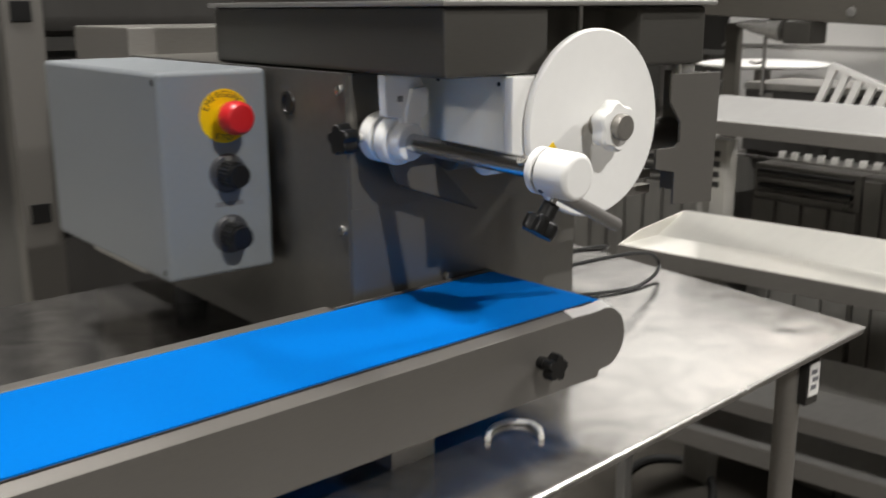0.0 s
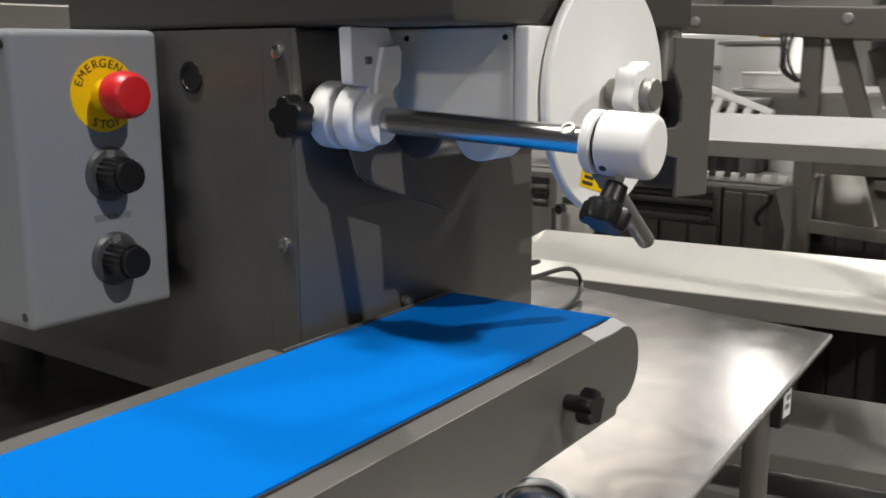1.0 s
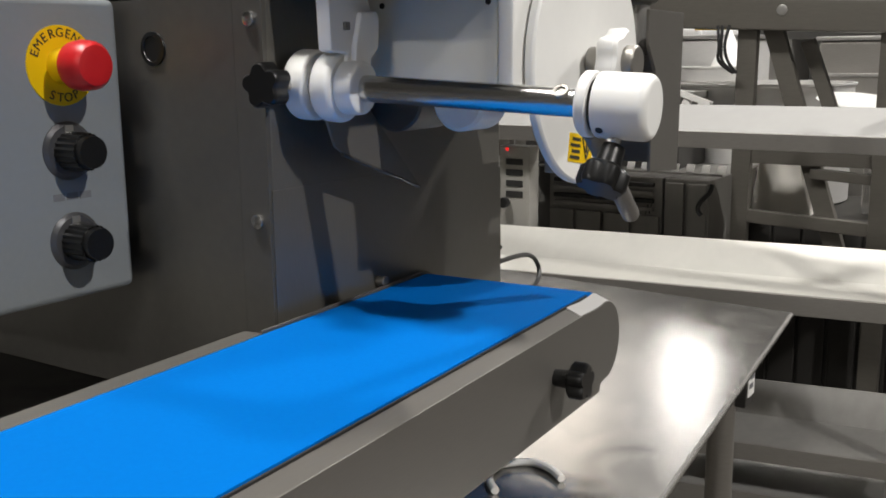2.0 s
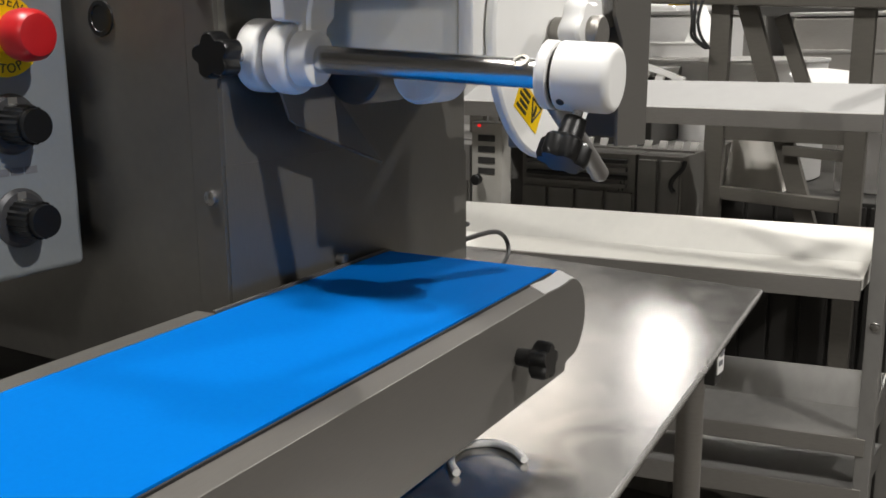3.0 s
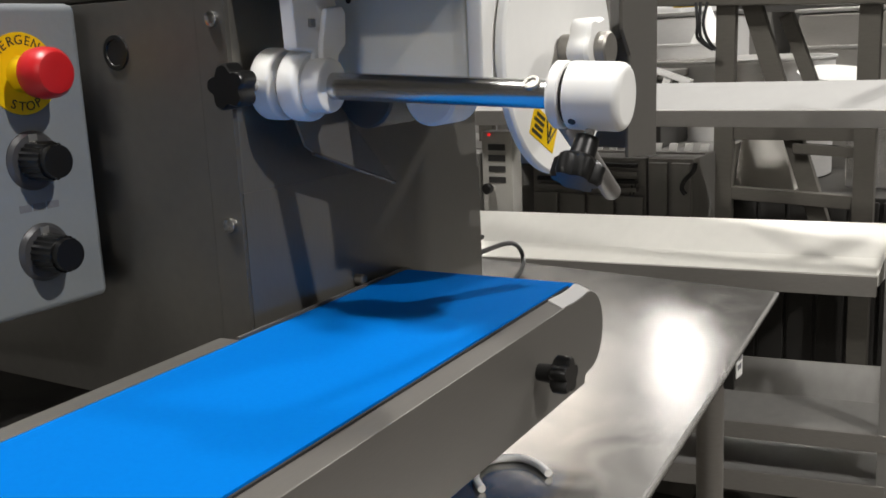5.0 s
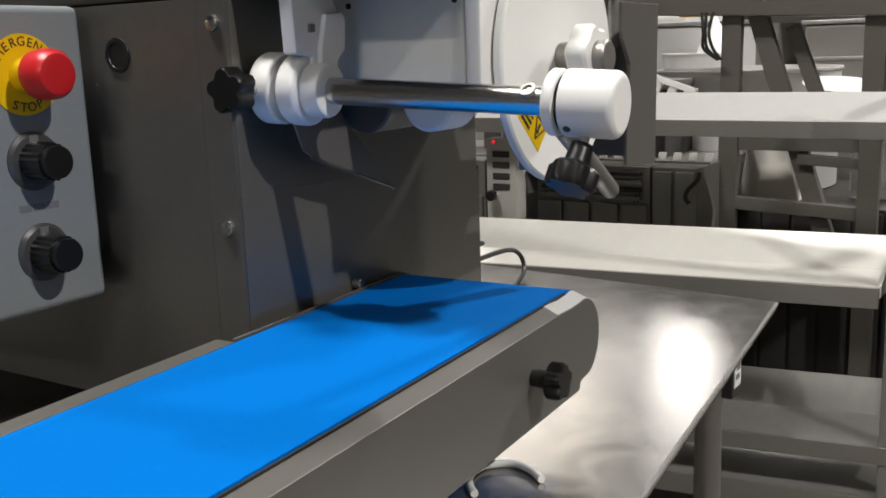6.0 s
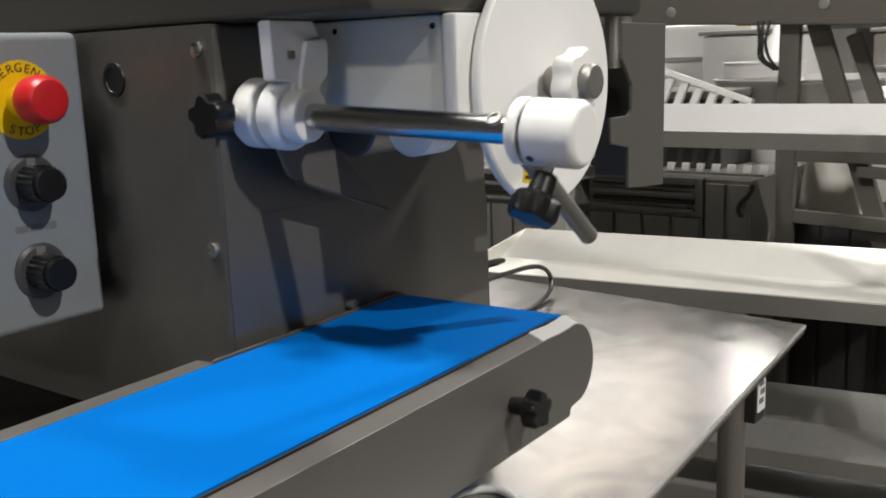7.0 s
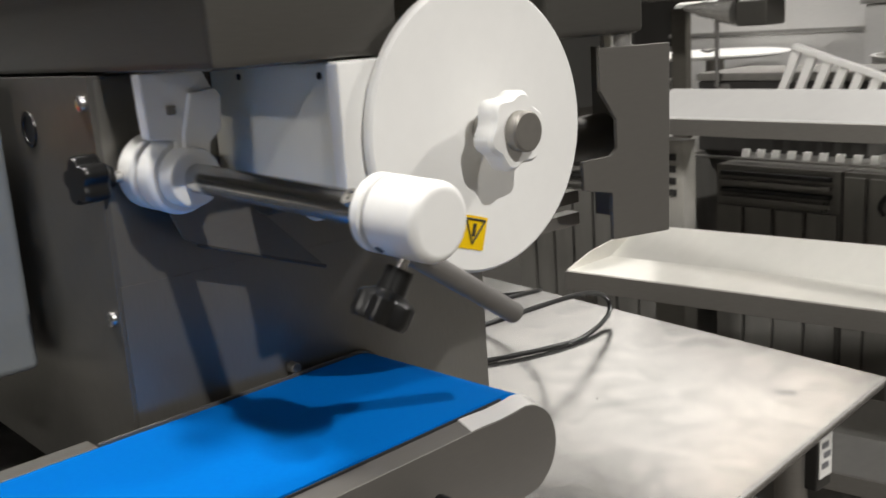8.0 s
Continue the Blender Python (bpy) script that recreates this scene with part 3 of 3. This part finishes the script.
solo("power_cable", tube([(1.03, 1.13, 1.003), (1.12, 1.145, 1.000), (1.20, 1.165, 0.992), (1.27, 1.20, 0.976), (1.32, 1.27, 0.950), (1.33, 1.38, 0.922), (1.30, 1.50, 0.8955), (1.20, 1.60, 0.8955), (1.06, 1.64, 0.8955)], 0.0030, 10), CABLE, "thin black cable beside the power cable", "cable", None, "table cables")

random.seed(5)
crumbs = []
for cx, cy in ((1.245, 0.99), (1.19, 1.047), (1.36, 0.95)):
    crumbs.append(lathe([(0, 0.0008), (0.0008, 0.0011), (0.0014, 0.0004)], (cx + random.uniform(-0.01, 0.01), cy, TOP - 0.0003), (0.3, 0.1, 1), 7))
solo("crumbs", join(*crumbs), DARK_PAINT, "few dark crumbs scattered on the steel table", "crumbs", None, "", "stuff")

# ---- steel rack with open trays behind the table ----
rack = thing("tray_rack", pose(2.12, 1.0, 0), "tall stainless steel rack with open tray shelves", "rack")


def tray(z, x0, slope, y0, y1, depth, rise, back, lip, mat=STEEL_SHELF, lean=0.018):
    """One tray: a floor, a front lip turned down, a leaning back and two end lips. slope: how far its front runs off along y."""
    def sk(bm):
        for v in bm.verts:
            v.co.x += x0 + slope * v.co.y
        return bm
    fl = prism([(0.0, z - 0.004), (0.0, z), (depth, z + rise), (depth, z + rise - 0.004)], "y", y0, y1)
    bk = prism([(depth, z + rise - 0.004), (depth - 0.001, z + rise), (depth + lean, z + back), (depth + lean + 0.004, z + back)], "y", y0, y1)
    part("tray_floor", sk(fl), mat, rack)
    part("tray_back", sk(bk), mat, rack)
    part("front_lip", sk(box(-0.008, 0.003, y0, y1, z - lip, z + 0.002, 0.0015)), STEEL_TUBE, rack, "folded front edge")
    for y in (y0, y1):
        part("end_lip", sk(prism([(0.002, z - 0.02), (0.002, z + 0.003), (depth * 0.55, z + 0.03), (depth + lean + 0.002, z + back), (depth + lean + 0.002, z - 0.02)], "y", y - 0.002, y + 0.002)), mat, rack)


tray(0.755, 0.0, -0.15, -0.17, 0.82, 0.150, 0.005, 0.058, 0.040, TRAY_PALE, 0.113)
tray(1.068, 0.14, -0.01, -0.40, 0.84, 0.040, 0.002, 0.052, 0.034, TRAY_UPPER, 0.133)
tray(0.425, 0.0, -0.18, -0.20, 0.82, 0.18, 0.004, 0.080, 0.035, STEEL_SHELF, 0.022)
tray(0.315, 0.0, -0.18, -0.20, 0.82, 0.20, 0.004, 0.02, 0.045)
for x, y, h in ((0.03, -0.215, 1.30), (0.33, -0.215, 1.30), (-0.10, 0.79, 0.75)):
    part("post", box(x, x + 0.032, y, y + 0.032, 0.0, h, 0.003), STEEL_SHELF, rack)
part("post_bolt", lathe([(0, 0.010), (0.004, 0.009), (0.006, 0.005)], (0.029, -0.2, 0.665), (-1, 0, 0), 16), STEEL_BRIGHT, rack)

# ---- dark equipment cabinets ----


def dark_cabinet(y0, y1, x0, top, vents, mat=CABINET):
    t = thing("equipment_cabinet", pose(x0, (y0 + y1) / 2, 0), "dark grey ribbed equipment cabinet behind the rack", "cabinet", "equipment cabinets")
    w = (y1 - y0) / 2
    part("body", box(0.012, 0.55, -w, w, 0.0, top, 0.004), mat, t)
    n = max(2, round((y1 - y0) / 0.075))
    for i in range(n):
        a = -w + 2 * w * i / n
        part("rib", box(0.0, 0.0115, a + 0.004, a + 2 * w / n - 0.006, 0.05, top - 0.10 if vents else top - 0.01, 0.003), mat, t)
    if vents:
        for k in range(4):
            part("vent_slat", box(-0.004, 0.010, -w + 0.02, w - 0.02, top - 0.088 + 0.021 * k, top - 0.077 + 0.021 * k, 0.002), DARK_CAVE if k % 2 else mat, t)
    return t


dark_cabinet(1.46, 1.79, 2.52, 0.925, True)
dark_cabinet(1.335, 1.455, 2.52, 0.925, False)
# Added to close the void behind the lower trays; dark enamel paints its gloom.
dark_cabinet(0.55, 1.325, 2.80, 0.80, False, DARK_PAINT)
dark_cabinet(1.96, 2.5, 2.52, 0.925, True)
solo("chalk_marks", join(rod((2.519, 1.50, 0.828), (2.519, 1.494, 0.855), 0.0012, 6), rod((2.519, 1.494, 0.855), (2.519, 1.489, 0.83), 0.0012, 6), rod((2.519, 1.489, 0.83), (2.519, 1.483, 0.862), 0.0012, 6)), BLACK, "dark scrawl on the cabinet", "mark")

vent = thing("vent_panel", pose(2.31, 1.775, 0), "pale grey panel with four dark slots", "panel")
part("panel", box(0, 0.05, -0.045, 0.045, 0.0, 1.012, 0.004), VENT_GREY, vent)
# The slots are black slabs on the face, their shade given as colour.
for k in range(4):
    part("slot", box(-0.003, 0.004, -0.025, 0.024, 0.880 + 0.028 * k, 0.896 + 0.028 * k, 0.001), DARK_CAVE, vent)
solo("red_indicator", rod((2.309, 1.795, 1.004), (2.306, 1.795, 1.004), 0.004, 14), RED_GLOW, "small glowing red indicator on the panel", "indicator")
tap = thing("valve", pose(2.309, 1.79, 0.868), "small valve with a black knob on the panel", "valve")
part("stem", rod((0.0, 0.0, 0.0), (-0.02, 0.0, 0.0), 0.006), STEEL_PAN, tap)
part("knob", rod((-0.018, 0.0, 0.0), (-0.034, 0.0, 0.0), 0.014, 16, 0.002), BLACK, tap)

# ---- slatted grates ----
row = thing("slatted_shelf", pose(2.56, 1.64, 0.934), "row of pale slats along a thin steel edge", "grate")
part("edge", box(-0.012, 0.0, -0.33, 0.42, 0.0, 0.006, 0.001), STEEL_SHELF, row)
slat = mesh_of("slat", prism([(0.0, 0.006), (0.020, 0.006), (0.016, 0.026), (-0.004, 0.026)], "x", 0.004, 0.009), WHITE)
for k in range(11):
    o = new("slat", slat)
    o.parent = row
    o.matrix_basis = pose(0, -0.33 + 0.041 * k, 0)

grate = thing("leaning_grate", pose(2.68, 1.652, 1.200), "white slatted grate leaning on the cabinets", "grate")
part("top_rail", prism([(0.012, 0.008), (-0.262, -0.085), (-0.258, -0.099), (0.016, -0.006)], "x", -0.01, 0.012, 0.001), WHITE, grate)
for k in range(7):
    fall = 0.205 - 0.0135 * k
    part("slat", prism([(0.0, 0.0), (-0.020, -0.006), (0.41 * fall - 0.020, -fall), (0.41 * fall, -fall)], "x", -0.006, 0.008), WHITE, grate, "", pose(0, 0.012 - 0.0405 * k, -0.0135 * k))
crate = thing("dark_crate", pose(2.85, 1.735, 0.926), "dark closed crate behind the leaning grate", "crate")
part("crate_body", box(-0.126, 0.126, -0.241, 0.241, 0.0, 0.186, 0.004), DARK_PAINT, crate)
part("lid", box(-0.13, 0.13, -0.245, 0.245, 0.187, 0.209, 0.004), CABINET, crate, "grey lid")
for y in (-0.16, 0.16):
    part("latch", box(-0.131, -0.1262, y - 0.02, y + 0.02, 0.145, 0.18, 0.002), LINE_GREY, crate)

# ---- folding steel stand ----
stand = thing("steel_stand", pose(2.72, 1.2, 0), "brown-grey steel stand with slanting braces", "stand")


def plank(y0, z0, y1, z1, w, x=0.0):
    """A flat bar in the y, z plane."""
    n = Vector((-(z1 - z0), y1 - y0)).normalized() * w / 2
    return prism([(y0 + n.x, z0 + n.y), (y1 + n.x, z1 + n.y), (y1 - n.x, z1 - n.y), (y0 - n.x, z0 - n.y)], "x", x - 0.014, x + 0.014, 0.002)


part("post", plank(0.125, 0.0, 0.112, 1.31, 0.05), STEEL_STAND, stand)
part("post", plank(-0.235, 0.0, -0.235, 1.31, 0.05), STEEL_STAND, stand)
part("brace", plank(0.06, 1.31, -0.14, 0.70, 0.048, 0.03), STEEL_STAND, stand)
part("brace", plank(-0.02, 1.27, -0.115, 1.02, 0.034, 0.07), STEEL_STAND, stand)
part("cross_bar", plank(0.12, 0.815, -0.235, 0.80, 0.034, 0.005), STEEL_STAND, stand)
part("cross_bar", plank(-0.06, 0.935, -0.235, 0.925, 0.026, 0.01), STEEL_STAND, stand)
part("cross_bar", plank(0.12, 0.985, -0.235, 0.985, 0.06, 0.01), STEEL_STAND, stand)


def top_rail():
    bm = box(-0.04, 0.16, -0.9, 0.95, 1.294, 1.372, 0.006)
    for v in bm.verts:
        v.co.z += 0.045 * v.co.y
    return bm


part("top_rail", top_rail(), STEEL_STAND, stand, "dark top rail")
for y in (0.02, 0.42):
    part("rivet", lathe([(0, 0.014), (0.003, 0.013), (0.005, 0.007)], (-0.0405, y, 1.345), (-1, 0, 0), 16), STEEL_SHELF, stand)
part("post", plank(0.92, 0.0, 0.92, 1.31, 0.05, 0.13), STEEL_STAND, stand)
part("foot_plate", box(-0.06, 0.06, -0.28, 0.17, 0.0, 0.012, 0.002), STEEL_STAND, stand)

# ---- pans, dish and boxes on the cabinets ----
pan = thing("large_pan", pose(3.20, 1.42, 0.80), "large round stainless steel pan", "pan")
part("bowl", lathe([(0, 0.262), (0.005, 0.270), (0.342, 0.272), (0.346, 0.278), (0.352, 0.278), (0.352, 0.266), (0.02, 0.26)], (0, 0, 0), (0, 0, 1), 72), STEEL_BACK, pan)
pan2 = thing("small_pan", pose(3.27, 1.585, 1.152), "smaller round steel pan stacked on the large pan", "pan")
part("bowl", lathe([(0, 0.115), (0.004, 0.12), (0.040, 0.121), (0.043, 0.126), (0.047, 0.126), (0.047, 0.117), (0.006, 0.112)], (0, 0, 0), (0, 0, 1), 56), STEEL_BACK, pan2)
solo("white_dish", lathe([(0, 0.03), (0.004, 0.06), (0.010, 0.10), (0.012, 0.104), (0.014, 0.10), (0.010, 0.06), (0.008, 0.01)], (0, 0, 0), (0, 0, 1), 40), WHITE, "white oval dish standing askew", "dish", pose(2.95, 1.085, 1.100, 6, -8, 0))
tub = thing("beige_bin", pose(2.92, 1.262, 0), "beige enamel bin with sloping sides", "bin")
part("bin_body", prism([(0.072, 0.801), (-0.098, 0.801), (-0.04, 1.02), (0.04, 1.02)], "x", -0.06, 0.06, 0.008), BEIGE, tub)
solo("grey_case", box(-0.1, 0.1, -0.11, 0.08, 0.0, 0.19, 0.01), STEEL_PAN, "grey steel case behind the stand", "case", pose(3.06, 0.98, 0.80))
case = thing("steel_container", pose(3.52, 1.68, 0.0), "square stainless steel food container with a rolled rim", "container")
part("tub", box(-0.12, 0.12, -0.16, 0.17, 0.0, 1.285, 0.01), STEEL_BACK, case)
part("rim", box(-0.13, 0.13, -0.17, 0.18, 1.286, 1.30, 0.004), STEEL_SHELF, case)
case2 = thing("steel_container", pose(3.64, 1.14, 0.0), "square stainless steel food container with a rolled rim", "container")
part("tub", box(-0.12, 0.12, -0.20, 0.19, 0.0, 1.275, 0.01), STEEL_TUBE, case2)
part("band", box(-0.126, -0.1205, -0.19, 0.18, 1.160, 1.172, 0.002), STEEL_SHELF, case2)
part("rim", box(-0.13, 0.13, -0.21, 0.20, 1.276, 1.29, 0.004), STEEL_SHELF, case2)
solo("white_cone", lathe([(0, 0.055), (0.12, 0.004)], (0, 0, 0), (0, 0, 1), 24), WHITE, "small white paper cone on a pan", "cone", pose(3.27, 1.545, 1.1995))
for k, dy in enumerate((0.0, 0.018, 0.03)):
    solo("hanging_cable", tube([(2.66, 1.345 + dy, 1.31), (2.65, 1.352 + dy * 0.5, 1.26), (2.66, 1.345 + dy * 0.8, 1.22), (2.67, 1.325 + dy * 0.3, 1.19)], 0.004), RUBBER, "black cable hanging from the top rail", "cable", None, "hanging cables")
solo("black_hook", tube([(2.50, 1.318, 0.92), (2.495, 1.322, 0.90), (2.497, 1.345, 0.875), (2.497, 1.352, 0.855), (2.497, 1.342, 0.84)], 0.006), BLACK, "black bent hook on the cabinet", "hook")
solo("yellow_strip", box(2.75, 2.80, 1.36, 1.47, 1.302, 1.312, 0.002), YELLOW, "yellow strip under the top rail", "strip")
lid = thing("round_table", pose(3.3, 2.31, 1.143), "white round table top on a steel pedestal", "table")
part("tabletop", lathe([(0, 0.20), (0.008, 0.24), (0.014, 0.24), (0.02, 0.2)], (0, 0, 0), (0, 0, 1), 40), WHITE, lid)
part("pedestal", rod((0, 0, -1.15), (0, 0, 0.0), 0.03), STEEL_TUBE, lid)
tank = thing("steel_tank", pose(3.9, 2.3, 0), "large steel tank behind the grates", "tank")
part("shell", box(-0.3, 0.3, -0.55, 0.4, 0.0, 1.33, 0.02), STEEL_BACK, tank)
part("band", box(-0.31, 0.31, -0.56, 0.41, 1.20, 1.215, 0.003), STEEL_SHELF, tank)
solo("steel_scoop", lathe([(0, 0.034), (0.02, 0.031), (0.05, 0.029), (0.055, 0.024), (0.10, 0.020), (0.16, 0.006), (0.165, 0.002)], (2.70, 1.842, 1.291), (0, 1, 0.12), 14), STEEL_PAN, "crumpled bright steel scoop under the top rail", "scoop", None, "", "", 12)
solo("dark_motor", box(2.67, 2.76, 1.735, 1.825, 1.255, 1.318, 0.006), STEEL_DARK, "dark square motor under the top rail", "motor")
hanger_rod = thing("hanging_rod", pose(2.70, 1.90, 1.10), "thin dark rod hanging from the top rail", "rod")
part("rod", rod((0, 0, 0), (0, 0, 0.222), 0.006, 14), LINE_GREY, hanger_rod)
part("hook_end", tube([(0, 0, 0.10), (-0.01, 0.02, 0.094), (-0.01, 0.04, 0.098)], 0.004, 8), LINE_GREY, hanger_rod)

# ---- far side of the hall ----


def far_unit(x, y, w, d, h, mat, label):
    t = thing("far_shelving", pose(x, y, 0), label, "shelving", "far shelving")
    for sy in (-w / 2, w / 2 - 0.04):
        for sx in (0, d - 0.04):
            part("post", box(sx, sx + 0.04, sy, sy + 0.04, 0, h, 0), STEEL_TUBE, t)
    n = 4
    for i in range(n):
        z = 0.25 + (h - 0.3) * i / (n - 1)
        part("shelf", box(0, d, -w / 2, w / 2, z, z + 0.03, 0), mat, t)
        for k in range(3):
            random.seed(int(100 * x + 10 * i + k))
            a = -w / 2 + 0.08 + w * k / 3.1
            part("carton", box(0.05, d - 0.05, a, a + w / 3.1 * random.uniform(0.55, 0.9), z + 0.03, z + 0.03 + random.uniform(0.1, 0.28), 0), random.choice((CABINET, DARK_PAINT, STEEL_TUBE, STEEL_PAN)), t)


far_unit(5.4, 1.6, 1.8, 0.5, 1.5, STEEL_SHELF, "far steel shelving with boxes")
far_unit(5.6, 3.8, 1.8, 0.5, 1.5, STEEL_SHELF, "far steel shelving with boxes")
far_unit(5.2, -0.6, 1.8, 0.5, 1.5, STEEL_SHELF, "far steel shelving with boxes")

# ---- behind the machine ----
solo("grey_column", box(-0.045, 0.032, -0.03, 0.03, 0, 1.9, 0.003), STEEL_CONV, "grey steel column beside the machine", "column", pose(0.655, 2.2, 0))
for z in (1.36, 0.96):
    solo("dark_clamp", box(-0.02, 0.02, -0.035, -0.031, z - 0.02, z + 0.02, 0.002), BLACK, "small black clamp on the column", "clamp", pose(0.645, 2.2, 0), "column clamps")
mixer = thing("floor_mixer", pose(0.95, 2.75, 0), "dark machine standing behind the table", "machine")
part("mixer_body", box(-0.25, 0.5, -0.2, 0.3, 0.0, 1.25, 0.03), DARK_PAINT, mixer)
part("mixer_head", box(-0.2, 0.45, -0.25, 0.25, 1.3, 1.75, 0.05), DARK_PAINT, mixer)
part("mixer_neck", rod((0.1, 0, 1.2), (0.1, 0, 1.35), 0.08), STEEL_TUBE, mixer)
part("motor", rod((-0.28, -0.3, 0.89), (-0.1, -0.3, 0.89), 0.05, 20, 0.01), BLACK, mixer)
solo("low_bench", box(-1.6, 1.2, -0.5, 0.5, 0.0, 0.55, 0.02), BEIGE, "low worn beige bench behind the table", "bench", pose(0.2, 3.6, 0))
far_unit2 = thing("dark_rack", pose(-0.6, 4.6, 0), "dark tall rack at the back", "rack")
for k in range(4):
    part("shelf", box(-1.2, 1.6, -0.25, 0.25, 0.3 + 0.45 * k, 0.34 + 0.45 * k, 0), DARK_PAINT, far_unit2)
    for i in range(6):
        part("carton", box(-1.1 + 0.43 * i, -0.78 + 0.43 * i, -0.2, 0.2, 0.341 + 0.45 * k, 0.52 + 0.45 * k + 0.1 * ((i * 7 + k * 3) % 3) / 2, 0.004), (DARK_PAINT, BEIGE, STEEL_TUBE)[(i + k) % 3], far_unit2)
for sx in (-1.2, 1.56):
    for sy in (-0.25, 0.21):
        part("post", box(sx, sx + 0.04, sy, sy + 0.04, 0, 2.0, 0), STEEL_TUBE, far_unit2)
solo("floor_hose", tube([(2.0, 1.78, 0.013), (2.14, 1.90, 0.013), (2.30, 1.93, 0.013), (2.38, 1.83, 0.013), (2.30, 1.70, 0.013), (2.15, 1.60, 0.013)], 0.012), RUBBER, "black hose lying in a curl on the floor", "hose")


# ---- what moves ----
DISC_ANGLES = [(0, 37), (0.1, 42), (0.3, 54), (0.5, 62), (0.9, 72), (1.2, 80), (1.7, 86), (2.1, 78), (2.5, 61), (2.8, 53), (3.0, 56), (3.3, 62), (3.5, 70), (3.8, 80), (4.1, 82), (4.5, 79), (4.7, 74), (5.1, 58), (5.5, 44), (5.8, 41), (6.0, 47), (6.2, 60), (6.5, 69), (6.8, 74), (7.3, 82), (7.7, 80), (8.0, 73)]


def motions():
    walk(disc, [(t, pose(CX, CY, CZ - TOP, 0, -a, 0)) for t, a in DISC_ANGLES])
    p = along(0.19)
    walk(lever, [(t, pose(p.x, p.y, p.z - TOP, 0, -(82 - a) * 0.22, 0)) for t, a in DISC_ANGLES])


motions()
